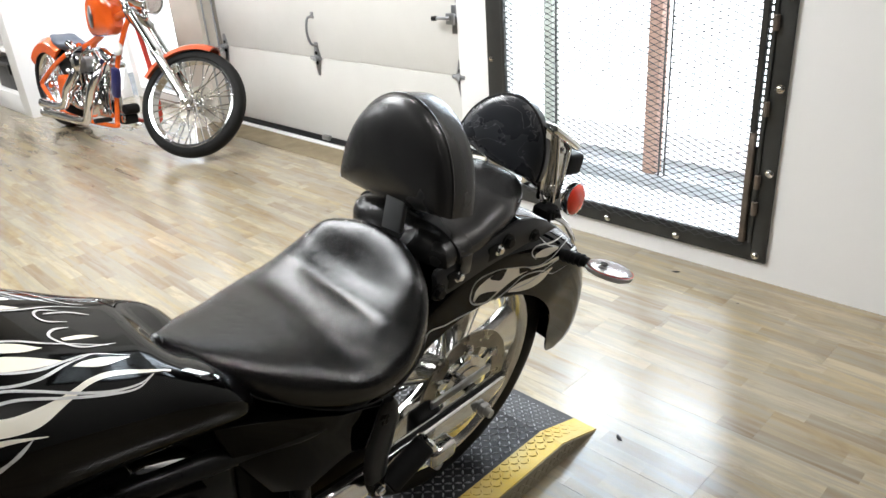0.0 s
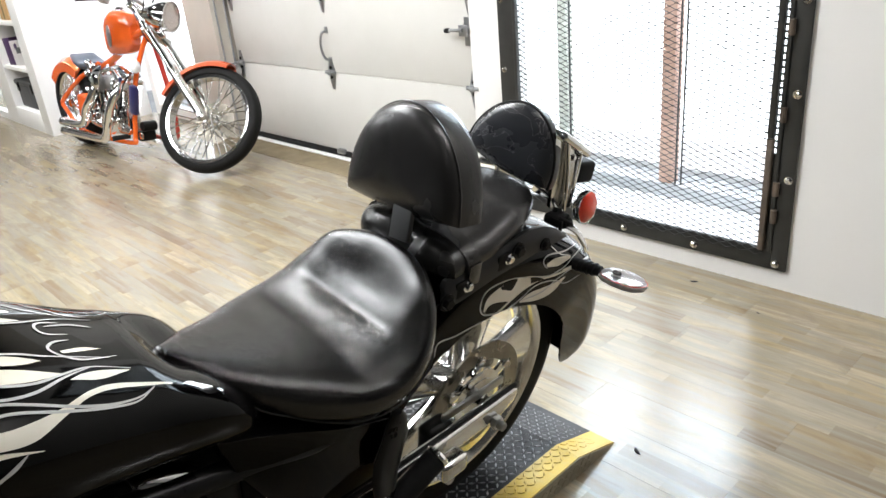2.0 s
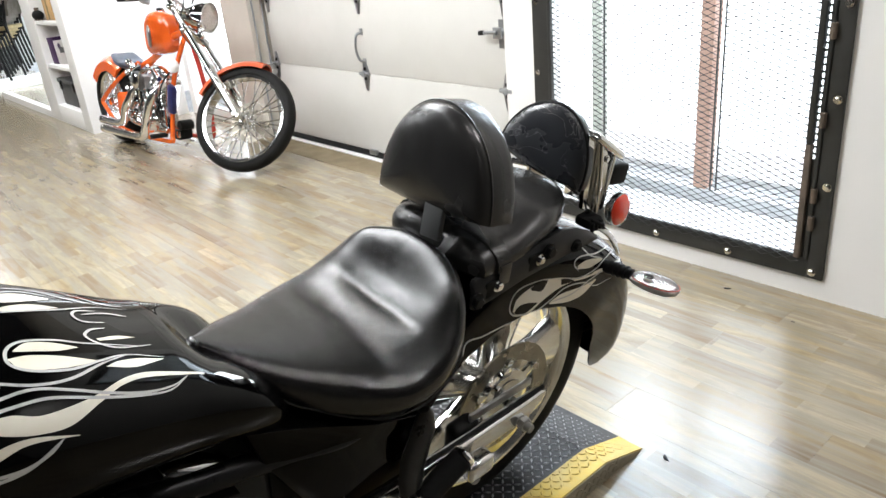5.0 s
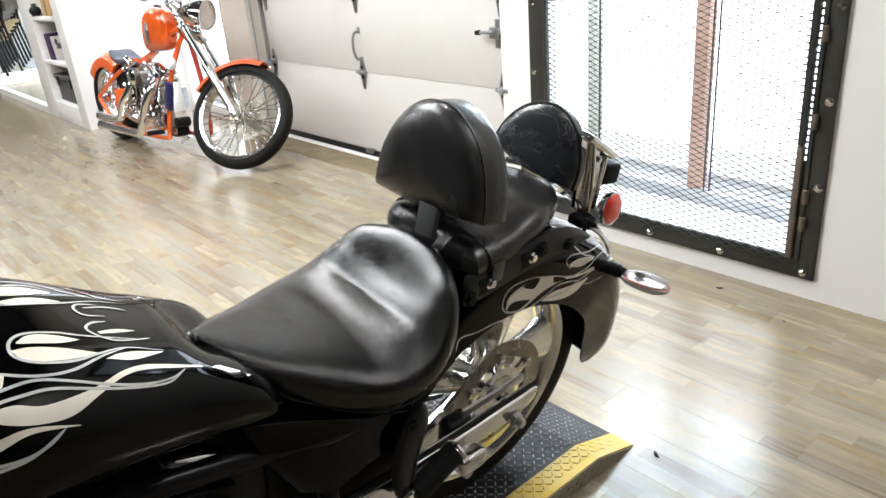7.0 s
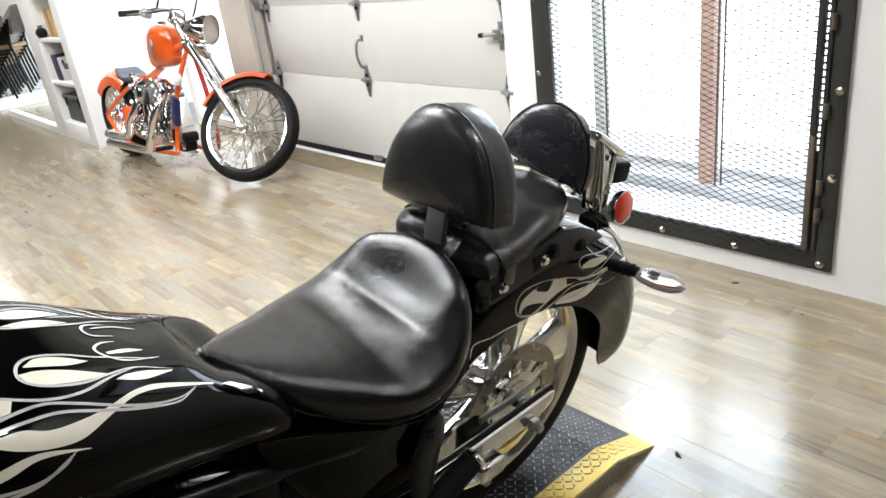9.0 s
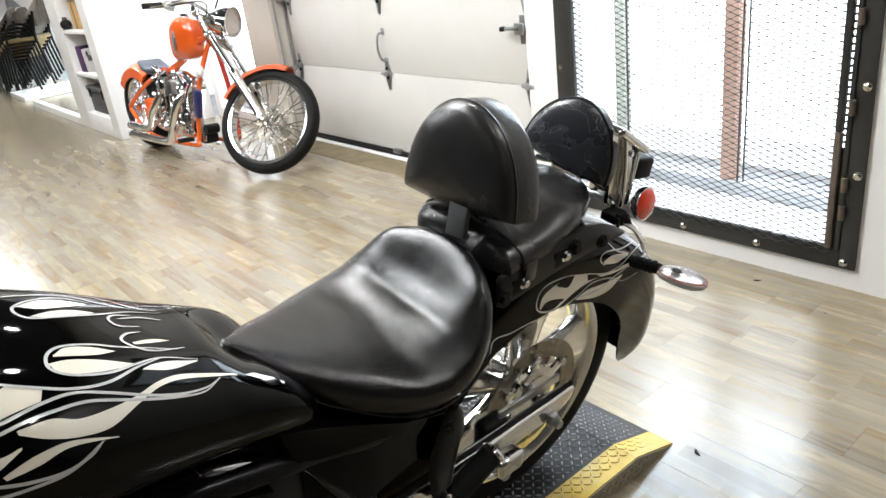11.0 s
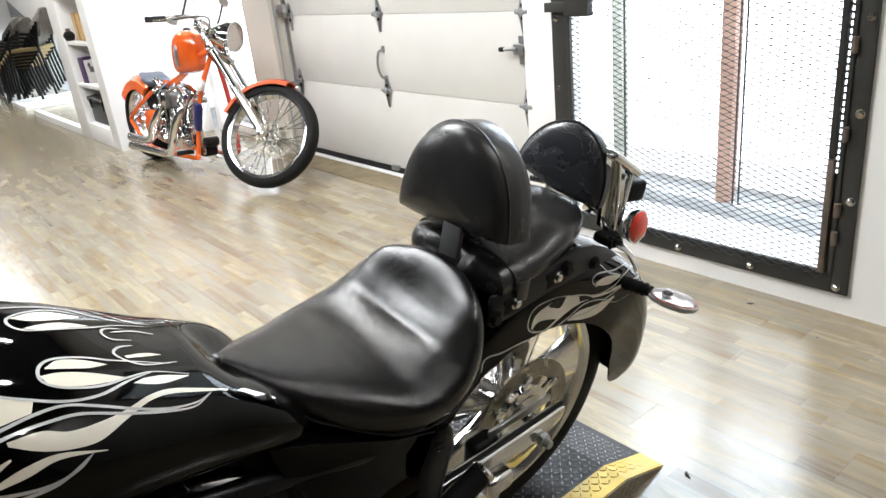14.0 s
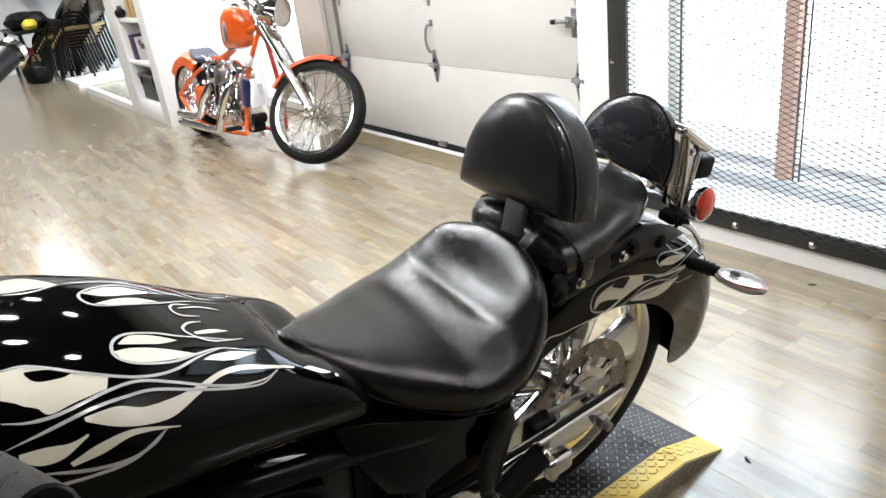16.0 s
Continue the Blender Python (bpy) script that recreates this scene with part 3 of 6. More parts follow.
box(-5.355, -5.31, DY - 0.015, DY - 0.01, 0.02, 2.5, 0.001, bm=bm)
part("channel", bm, M_CONC, track)
for z in (0.5, 1.05, 1.6):
    bm = box(-5.34, -5.24, DY - 0.055, DY - 0.02, z - 0.045, z + 0.045, 0.006)
    cyl((-5.36, DY - 0.045, z), (-5.22, DY - 0.045, z), 0.022, 14, bm=bm)
    part("roller_bracket", bm, M_CAST, track, "steel roller bracket")
structure("apron", box(-5.33, -2.645, 3.365, DY - 0.052, -0.004, 0.003, 0.001), M_APRON, "dull tan concrete apron before the sectional door", "apron")
structure("threshold", box(-5.33, -2.645, DY - 0.05, DY + 0.06, 0.0, 0.008, 0.002), M_SILL, "pale metal threshold strip below the sectional door", "threshold")
# Unseen board, added behind the closed door to keep backdrop light out
structure("door_backing", box(-5.33, -2.90, DY + 0.2, DY + 0.25, 0, 2.5), M_WALL, "unseen white board added behind the sectional door", "wall")

# barred gate
gate = thing("security_grille", "dark steel security grille with expanded metal mesh", "grille")
G0, G1, GB, GT = -2.52, -1.215, 0.078, 2.36
part("stile", box(G0, G0 + 0.088, WY - 0.014, WY, GB, GT, 0.003), M_IRON, gate)
part("stile", box(G1 - 0.055, G1, WY - 0.014, WY, GB, GT, 0.003), M_IRON, gate)
part("rail", box(G0 + 0.088, G1 - 0.055, WY - 0.014, WY, GB, GB + 0.078, 0.003), M_IRON, gate)
part("rail", box(G0 + 0.088, G1 - 0.055, WY - 0.014, WY, GT - 0.08, GT, 0.003), M_IRON, gate)
part("leaf_stile", box(-1.318, -1.296, WY - 0.026, WY - 0.002, 0.56, GT - 0.08, 0.003), M_IRON, gate)
part("leaf_foot", box(-1.318, -1.296, WY - 0.026, WY - 0.002, GB + 0.07, 0.558, 0.003), M_RUST, gate, "rusty foot of the leaf stile")
bm = box(-1.2855, -1.2700, WY - 0.02, WY - 0.004, GB + 0.07, GT - 0.08, 0.003)
for i in range(70):
    z = 0.50 + i * 0.0225
    box(-1.296, -1.2855, WY - 0.008, WY - 0.005, z, z + 0.008, bm=bm)
box(-1.296, -1.2855, WY - 0.010, WY - 0.006, GB + 0.078, 0.50, bm=bm)
part("leaf_stile", bm, M_IRON, gate, "slotted steel strip")
part("leaf_stile", box(G0 + 0.088, G0 + 0.105, WY - 0.022, WY - 0.002, GB + 0.07, GT - 0.08, 0.003), M_IRON, gate)
for z in (0.26, 0.36, 0.62, 0.9, 1.2):
    part("hinge_knuckle", cyl((-1.272, WY - 0.022, z), (-1.272, WY - 0.022, z + 0.05), 0.011, 12), M_RUST, gate, "rusty hinge knuckle")
part("lock_box", box(-2.43, -2.30, WY - 0.04, WY - 0.002, 1.018, 1.2, 0.004), M_IRON, gate, "dark steel lock box")
part("latch", box(-2.545, -2.43, WY - 0.03, WY - 0.014, 1.035, 1.075, 0.004), M_IRON, gate, "dark steel latch bar")
for i in range(4):
    bolt("screw", (-2.19 + i * 0.3125, WY - 0.014, 0.103), (0, -1, 0), 0.011, gate, M_POLISH, "bright screw head")
for i in range(6):
    bolt("screw", (-1.236, WY - 0.014, 0.42 + i * 0.293), (0, -1, 0), 0.011, gate, M_POLISH, "bright screw head")
    bolt("screw", (-2.495, WY - 0.014, 0.42 + i * 0.293), (0, -1, 0), 0.009, gate, M_POLISH, "bright screw head")
# expanded metal: mirrored zigzag strands, joined by broader bonds where they meet
CELL, RISE, STRAND = 0.0268, 0.0113, 0.0021
verts, faces = [], []


def mesh_bar(p, q, half):
    """A flat bar of the mesh from p to q in the plane of the leaf."""
    k = len(verts)
    for x, z in (p, q):
        verts.extend([(x, WY - 0.020, z - half), (x, WY - 0.020, z + half), (x, WY - 0.0165, z + half), (x, WY - 0.0165, z - half)])
    faces.extend([(k + a, k + (a + 1) % 4, k + 4 + (a + 1) % 4, k + 4 + a) for a in range(4)])
    faces.extend([(k + 3, k + 2, k + 1, k), (k + 4, k + 5, k + 6, k + 7)])


for r in range(int((GT - 0.08 - 0.126) / RISE)):
    for c in range(int((-1.31 - -2.425) / CELL) + 1):
        x, z = -2.425 + c * CELL, 0.132 + r * RISE
        rise = RISE / 2 if (c + r) % 2 == 0 else -RISE / 2
        mesh_bar((x, z + rise), (x + CELL, z - rise), STRAND / 2)
        if rise > 0:
            mesh_bar((x - 0.0046, z + rise), (x + 0.0046, z + rise), 0.0023)
me = bpy.data.meshes.new("mesh_panel")
me.from_pydata(verts, [], faces)
me.materials.append(M_MESH)
ob = new("mesh_panel", me)
ob.parent = gate
ob["label"] = "expanded steel mesh"
ob["kind"] = "stuff"

# open shelving pier
pier = thing("bookcase", "white built-in bookcase, partly filled", "bookcase")
X0, X1, F = -8.22, -6.965, 2.70
part("side_panel", box(X1 - 0.2, X1, F, 3.56, 0, 2.6, 0.004), M_SHELF, pier)
part("side_panel", box(X0, X0 + 0.34, F, 3.56, 0, 2.6, 0.004), M_SHELF, pier)
part("back_panel", box(X0 + 0.34, X1 - 0.2, F + 0.42, F + 0.45, 0, 2.6), M_SHELF, pier)
part("plinth", box(X0 + 0.34, X1 - 0.2, F, F + 0.42, 0, 0.165, 0.004), M_SHELF, pier)
for z in (0.54, 0.92, 1.32, 1.72):
    part("shelf", box(X0 + 0.34, X1 - 0.2, F + 0.01, F + 0.42, z - 0.03, z, 0.003), M_SHELF, pier)
structure("baseboard", box(-10.3, X0, F + 0.0, F + 0.07, 0, 0.07, 0.004), M_SHELF, "white low kerb board running from the bookcase", "kerb")


# ---- ramp under the black motorcycle ----
def tread_material(name, base, wear, rough):
    n = Nodes(name, base, rough, 0.35)
    big, fine = n.noise(7, 5), n.noise(70, 4)
    n.colour(n.mix(n.range(big, 0, 0.75, 0.4, 0.7), n.mix(n.range(fine, 0, 0.5, 0.4, 0.8), base, wear), wear))
    n.roughness(n.range(fine, rough - 0.06, rough + 0.12, 0.3, 0.7))
    n.bump(fine, 0.15, 0.001)
    return n.m


M_PLATE = tread_material("black_tread_plate", (0.016, 0.016, 0.018), (0.04, 0.041, 0.044), 0.42)
M_LUG = tread_material("worn_tread_lugs", (0.30, 0.30, 0.31), (0.48, 0.48, 0.50), 0.26)
M_YELLOW = tread_material("yellow_tread_paint", (0.66, 0.44, 0.045), (0.56, 0.46, 0.22), 0.4)
M_EDGE = tread_material("bare_plate_edge", (0.30, 0.26, 0.18), (0.22, 0.19, 0.14), 0.42)

RX, RW, RZ, RE, RC = -1.208, 0.076, 0.052, 2.312, 2.155
ramp = thing("motorcycle_ramp", "black tread plate motorcycle platform with yellow edges", "platform")


def deck(x0, x1):
    """A length of the platform: flat top and a slope down to the floor at its end."""
    bm = bmesh.new()
    prof = [(-1.2, 0.0), (-1.2, RZ), (RC, RZ), (RE - 0.004, 0.004), (RE, 0.0)]
    loft([[(x, y, z) for y, z in prof] for x in (x0, x1)], bm=bm)
    return bm


def treads(x0, x1, y0, y1, step):
    """Raised lozenges in alternating directions, on the flat and on the slope."""
    verts, faces = [], []
    i = 0
    for r in range(int((y1 - y0) / step)):
        for c in range(int((x1 - x0) / step) + 1):
            cx, cy = x0 + 0.01 + c * step, y0 + r * step
            if cx > x1 - 0.012:
                continue
            a = radians(45 if (r + c) % 2 else -45)
            z = RZ if cy < RC else RZ * (RE - cy) / (RE - RC)
            dz = 0 if cy < RC else -RZ / (RE - RC)
            k = len(verts)
            for (u, v, h) in ((-0.0096, 0, 0), (0, -0.0032, 0), (0.0096, 0, 0), (0, 0.0032, 0), (-0.0070, 0, 0.0026), (0, -0.0014, 0.0026), (0.0070, 0, 0.0026), (0, 0.0014, 0.0026)):
                px, py = u * math.cos(a) - v * math.sin(a), u * math.sin(a) + v * math.cos(a)
                verts.append((cx + px, cy + py, z + dz * py + h - 0.0003))
            faces += [(k + 4, k + 5, k + 6, k + 7)] + [(k + j, k + (j + 1) % 4, k + 4 + (j + 1) % 4, k + 4 + j) for j in range(4)]
            i += 1
    return verts, faces


def tread_part(name, x0, x1, y0, y1, material, step):
    v, f = treads(x0, x1, y0, y1, step)
    me = bpy.data.meshes.new(name)
    me.from_pydata(v, [], f)
    me.materials.append(material)
    ob = new(name, me)
    ob.parent = ramp
    ob["kind"] = "stuff"


part("deck", deck(-1.735, RX - RW), M_PLATE, ramp, "black tread plate deck", False)
part("edge_strip", deck(RX - RW, RX - 0.003), M_YELLOW, ramp, "worn yellow painted edge", False)
part("edge_strip", deck(-1.811, -1.735), M_YELLOW, ramp, "worn yellow painted edge", False)
bm = bmesh.new()
loft([[(x, y, z) for y, z in [(-1.2, 0.0), (-1.2, RZ - 0.003), (RC, RZ - 0.003), (RE - 0.008, 0.0)]] for x in (RX - 0.003, RX)], bm=bm)
part("side_plate", bm, M_EDGE, ramp, "scuffed bare side plate", False)
tread_part("tread", -1.73, RX - RW, 1.0, RE - 0.014, M_LUG, 0.0175)
tread_part("tread", -1.811, -1.735, 1.0, RE - 0.014, M_YELLOW, 0.0175)
tread_part("tread", RX - RW, RX - 0.006, 1.0, RE - 0.014, M_YELLOW, 0.0175)
v, f = treads(1.0, RE - 0.10, RX, RX + RZ, 0.0158)
me = bpy.data.meshes.new("tread")
me.from_pydata([(RX + z - RZ - 0.0002, x, y - RX) for x, y, z in v], [], f)
me.materials.append(M_EDGE)
ob = new("tread", me)
ob.parent = ramp
ob["kind"] = "stuff"

# ---- black cruiser ----
BIKE = pose(-1.39, 1.85, RZ + 0.002, 0, 11, 0)
bike = thing("motorcycle", "black cruiser motorcycle with cream flames on its stand", "motorcycle", BIKE)
WX, WZ, WR, WB = -0.020, 0.330, 0.327, 0.018


# rear wheel
def wheel_at(bm):
    return turned(bm, Matrix.Translation((WX, WB + 0.004, WZ)))


prof = []
for k in range(25):
    a = math.pi * (k / 24) - math.pi / 2
    prof.append((WR - 0.048 + 0.048 * power(math.cos(a), 0.8), 0.051 * power(math.sin(a), 0.8)))
prof = [(0.248, -0.044)] + prof + [(0.248, 0.044)]
wheel = part("rear_wheel", wheel_at(lathe([(0.241, -0.047), (0.250, -0.050), (0.253, -0.047), (0.248, -0.042), (0.238, -0.034), (0.234, 0.0), (0.238, 0.034), (0.248, 0.042), (0.253, 0.047), (0.250, 0.050), (0.241, 0.047), (0.235, 0.040), (0.224, 0.028), (0.220, 0.0), (0.224, -0.028), (0.235, -0.040)], 72)), M_RIM, bike, "polished wheel rim")
part("tyre", wheel_at(lathe(prof, 96)), M_TYRE, wheel, "black road tyre")
for k in range(5):
    a = 2 * math.pi * k / 5 + 1.30
    bm = bmesh.new()
    rings = []
    for r, w, t in ((0.045, 0.036, 0.03), (0.08, 0.040, 0.028), (0.14, 0.054, 0.025), (0.20, 0.072, 0.026), (0.226, 0.088, 0.03)):
        rings.append([(t * math.cos(q) * 0.9 + 0.012, r, w * math.sin(q)) for q in (2 * math.pi * j / 14 for j in range(14))])
    loft(rings, bm=bm)
    bm.transform(Matrix.Rotation(a, 4, "X"))
    part("spoke", wheel_at(bm), M_RIM, wheel, "broad polished spoke")
part("hub", wheel_at(lathe([(0, -0.08), (0.05, -0.08), (0.056, -0.05), (0.05, 0), (0.056, 0.05), (0.05, 0.085), (0, 0.085)], 36, closed=False)), M_POLISH, wheel)

# drilled brake disc
disc = bmesh.new()
segs, radii = 180, [0.094, 0.0995, 0.105, 0.1105, 0.116, 0.1215, 0.127, 0.132, 0.136]
grid = [[[disc.verts.new((x, r * math.cos(2 * math.pi * s / segs), r * math.sin(2 * math.pi * s / segs))) for r in radii] for s in range(segs)] for x in (0.072, 0.077)]
open_cells = {(s, c) for s in range(segs) for c in range(len(radii) - 1) if (s % 9, c) in ((0, 1), (1, 1), (3, 3), (4, 3), (6, 5), (7, 5), (1, 6), (2, 6))}
for s in range(segs):
    t = (s + 1) % segs
    for c in range(len(radii) - 1):
        if (s, c) in open_cells:
            continue
        disc.faces.new((grid[1][s][c], grid[1][s][c + 1], grid[1][t][c + 1], grid[1][t][c]))
        disc.faces.new((grid[0][s][c], grid[0][t][c], grid[0][t][c + 1], grid[0][s][c + 1]))
    disc.faces.new((grid[0][s][-1], grid[0][t][-1], grid[1][t][-1], grid[1][s][-1]))
    disc.faces.new((grid[0][s][0], grid[1][s][0], grid[1][t][0], grid[0][t][0]))
bd = part("brake_disc", wheel_at(disc), M_DISC, wheel, "drilled steel brake disc", False)
carrier = lathe([(0.045, 0.070), (0.070, 0.070), (0.070, 0.080), (0.045, 0.084)], 40)
for k in range(6):
    a = 2 * math.pi * k / 6
    arm = box(0.070, 0.080, -0.013, 0.013, 0.064, 0.102, 0.004)
    cyl((0.076, 0, 0.098), (0.085, 0, 0.098), 0.010, 14, bm=arm)
    arm.transform(Matrix.Rotation(a, 4, "X"))
    part("carrier_arm", wheel_at(arm), M_CHROME, wheel, "chrome carrier arm")
part("disc_carrier", wheel_at(carrier), M_CHROME, wheel, "chrome disc carrier")
part("axle_nut", wheel_at(lathe([(0, 0.075), (0.016, 0.075), (0.016, 0.140), (0.011, 0.146), (0, 0.146)], 6, closed=False)), M_CHROME, wheel, "chrome axle nut")
# dark outer ring behind the disc and caliper
part("pulley", wheel_at(lathe([(0.07, -0.11), (0.12, -0.11), (0.125, -0.105), (0.125, -0.088), (0.07, -0.088)], 60)), M_DARK, wheel, "dark belt pulley")
cal = box(0.062, 0.105, -0.165, -0.095, 0.28, 0.375, 0.014, 3)
part("brake_caliper", cal, M_DARK, bike, "black brake caliper")
part("torque_arm", box(0.088, 0.096, -0.12, 0.06, 0.372, 0.392, 0.003), M_CAST, bike, "flat steel torque arm")

# swingarm, both sides
for sx in (1, -1):
    rings = []
    for y, z, h, t in ((0.060, 0.378, 0.006, 0.010), (0.045, 0.372, 0.020, 0.013), (0.0, 0.362, 0.027, 0.014), (-0.15, 0.358, 0.027, 0.014), (-0.35, 0.356, 0.034, 0.016), (-0.55, 0.35, 0.050, 0.018)):
        rings.append([(sx * 0.126 + t * power(math.cos(q), 0.45), y, z + h * power(math.sin(q), 0.45)) for q in (2 * math.pi * j / 20 for j in range(20))])
    part("swingarm", loft(rings), M_RIM, bike, "polished swingarm")
    part("swingarm_trim", tube([(sx * 0.130, 0.055, 0.395), (sx * 0.130, -0.05, 0.394), (sx * 0.130, -0.25, 0.392), (sx * 0.130, -0.5, 0.40)], 0.0045, 8), M_BLACKRUB, bike, "black trim along the swingarm")
bm = cyl((0.13, -0.015, 0.345), (0.168, -0.015, 0.345), 0.010, 14)
cyl((0.142, -0.015, 0.345), (0.154, -0.015, 0.345), 0.017, 6, bm=bm)
part("adjuster_bolt", bm, M_CAST, bike, "steel adjuster bolt")

# passenger peg, folded back
peg = part("passenger_peg", cyl((0.168, -0.305, 0.362), (0.172, -0.216, 0.408), 0.023, 20), M_BLACKRUB, bike, "black rubber passenger peg")
part("end_cap", cyl((0.172, -0.218, 0.407), (0.1725, -0.206, 0.413), 0.0235, 20, 0.005), M_CHROME, peg, "chrome end cap")
bm = box(0.150, 0.188, -0.205, -0.140, 0.335, 0.378, 0.010, 3)
part("peg_bracket", bm, M_POLISH, bike, "polished peg bracket")
part("peg_lug", cyl((0.150, -0.185, 0.335), (0.185, -0.185, 0.335), 0.011, 12), M_CAST, bike)
# strap bracket hanging from the side cover
rings = []
for y, z, w in ((-0.306, 0.575, 0.010), (-0.306, 0.555, 0.022), (-0.310, 0.52, 0.032), (-0.321, 0.49, 0.034), (-0.330, 0.44, 0.030), (-0.330, 0.39, 0.023), (-0.326, 0.355, 0.015), (-0.326, 0.345, 0.008)):
    rings.append([(0.163 + 0.008 * math.cos(q), y + w * math.sin(q), z) for q in (2 * math.pi * j / 12 for j in range(12))])
part("bag_bracket", loft(rings), M_SATIN, bike, "black steel bag bracket")
bolt("bracket_bolt", (0.172, -0.327, 0.372), (1, 0, 0), 0.009, bike, M_CHROME)

# rear fender
FRO = spline([(-12, 0.385), (-11, 0.42), (-8, 0.452), (0, 0.465), (10, 0.464), (22, 0.452), (50, 0.420), (90, 0.395), (125, 0.375), (165, 0.365)])
FRI = spline([(-12, 0.330), (-9, 0.312), (-4, 0.296), (5, 0.283), (12, 0.280), (20, 0.277), (34, 0.266), (48, 0.260), (70, 0.256), (97, 0.268), (125, 0.282), (165, 0.30)])
FRW = spline([(-12, 0.066, 0.5), (-5, 0.076, 0.5), (5, 0.083, 0.5), (20, 0.095, 0.47), (38, 0.108, 0.42), (165, 0.108, 0.42)])


def fender_point(phi, s, lift=0.0):
    """s runs from -1 (far lower edge) over the crown at 0 to 1 (near lower edge)."""
    ro, ri = FRO(phi)[0] + lift, FRI(phi)[0]
    w, shoulder = FRW(phi)
    w += lift
    a = abs(s)
    if a < 0.55:
        q = a / 0.55 * math.pi / 2
        x, r = w * math.sin(q) ** 0.8, ro - (ro - ri) * shoulder * (1 - math.cos(q) ** 0.9)
    else:
        mid = ro - (ro - ri) * shoulder
        x, r = w, mid + (ri - mid) * (a - 0.55) / 0.45
    p = radians(phi)
    return Vector((math.copysign(x, s), r * math.cos(p), 0.332 + r * math.sin(p)))


rings = []
for k in range(66):
    phi = -12 + 177 * k / 65
    outer = [fender_point(phi, -1 + j / 20) for j in range(41)]
    inner = [fender_point(phi, 1 - j / 20, -0.004) for j in range(41)]
    rings.append(outer + inner)
fender = part("rear_fender", loft(rings), M_GLOSS, bike, "gloss black rear fender")

# fender strut plates with bolts
for sx in (1, -1):
    rings = []
    for y, lo, hi in ([(-0.165, 0.700, 0.735), (-0.160, 0.690, 0.744)] if sx > 0 else []) + [ (-0.12, 0.692, 0.748), (-0.04, 0.702, 0.752), (0.02, 0.705, 0.760), (0.06, 0.707, 0.763), (0.10, 0.708, 0.755), (0.14, 0.708, 0.736), (0.165, 0.709, 0.718), (0.172, 0.710, 0.713)]:
        mid = lo + 0.55 * (hi - lo)
        rings.append([(sx * x, y, z) for x, z in ((0.1245, lo), (0.1265, lo + 0.002), (0.127, mid), (0.121, hi - 0.004), (0.118, hi), (0.108, hi - 0.002), (0.112, mid), (0.112, lo))])
    part("fender_strut", loft(rings), M_PALESATIN, bike, "satin black fender strut")
for y, z, r, m in ((-0.166, 0.709, 0.012, M_DARK), (-0.114, 0.719, 0.0085, M_CHROME), (-0.008, 0.731, 0.0085, M_CHROME), (0.014, 0.741, 0.012, M_DARK), (0.096, 0.722, 0.010, M_DARK)):
    bolt("strut_bolt", (0.127, y, z), (1, 0, 0), r, bike, m, "chrome bolt head" if m is M_CHROME else "black plug")
    if m is M_CHROME:
        part("bolt_lug", box(0.124, 0.1275, y - 0.028, y + 0.014, z - 0.018, z + 0.014, 0.003), M_DARK, bike)
part("fender_stay", tube([(0.0, 0.345, 0.325), (0.0, 0.40, 0.315)], 0.012, 10), M_BLACKRUB, bike)

# seats
SEAT = spline([(-0.604, 0.768, 0.008, 0.761, 0.754), (-0.595, 0.765, 0.018, 0.748, 0.738), (-0.55, 0.745, 0.075, 0.701, 0.688), (-0.48, 0.719, 0.128, 0.660, 0.636), (-0.42, 0.701, 0.164, 0.647, 0.611),
               (-0.36, 0.686, 0.188, 0.643, 0.603), (-0.30, 0.695, 0.191, 0.649, 0.613), (-0.25, 0.727, 0.178, 0.673, 0.631), (-0.21, 0.765, 0.150, 0.698, 0.648), (-0.18, 0.779, 0.107, 0.711, 0.665), (-0.164, 0.766, 0.073, 0.722, 0.680)])


def seat_ring(y, n=56):
    zt, w, zm, zb = SEAT(y)
    ring = []
    for j in range(n):
        q = 2 * math.pi * j / n
        c, s = math.cos(q), math.sin(q)
        x = w * power(c, 0.75)
        z = zm + (zt - zm) * abs(s) ** 0.75 if s > 0 else zm - (zm - zb) * abs(s) ** 0.5
        if s > 0:
            flat = 1 - (x / (w + 1e-6)) ** 2
            z -= 0.013 * math.exp(-((y + 0.245) / 0.045) ** 2 - (x / 0.080) ** 2)
            z += 0.012 * math.exp(-((y + 0.235) / 0.055) ** 2 - ((abs(x) - 0.125) / 0.036) ** 2)
            z -= 0.005 * math.exp(-((y + 0.228) / 0.020) ** 2 - ((x + 0.015) / 0.035) ** 2)
            z -= 0.0040 * math.exp(-((y + 0.282) / 0.012) ** 2) * flat
            z += 0.0035 * math.exp(-((y + 0.316 - 0.6 * x * x) / 0.022) ** 2) * flat
        ring.append((x, y, z))
    return ring


rider = part("rider_seat", loft([seat_ring(-0.604 + 0.44 * k / 109) for k in range(110)]), M_LEATHER, bike, "creased black vinyl rider seat")
rim = [(SEAT(y)[1] * 0.99 * sx, y, SEAT(y)[3] + 0.014) for sx, ys in ((-1, [-0.18 - 0.05 * i for i in range(8)]), (1, [-0.53 + 0.05 * i for i in range(8)])) for y in ys]
part("piping", tube(rim, 0.0016, 8, 4), M_BLACKRUB, rider, "black seam piping")
# Small bump shaped in to catch the soft highlight on the seat's tip
part("nose_bump", ball((0, -0.602, 0.760), 0.014, 0.009, 0.009, 16), M_LEATHER, rider, "small vinyl bump on the seat nose, added for a highlight")

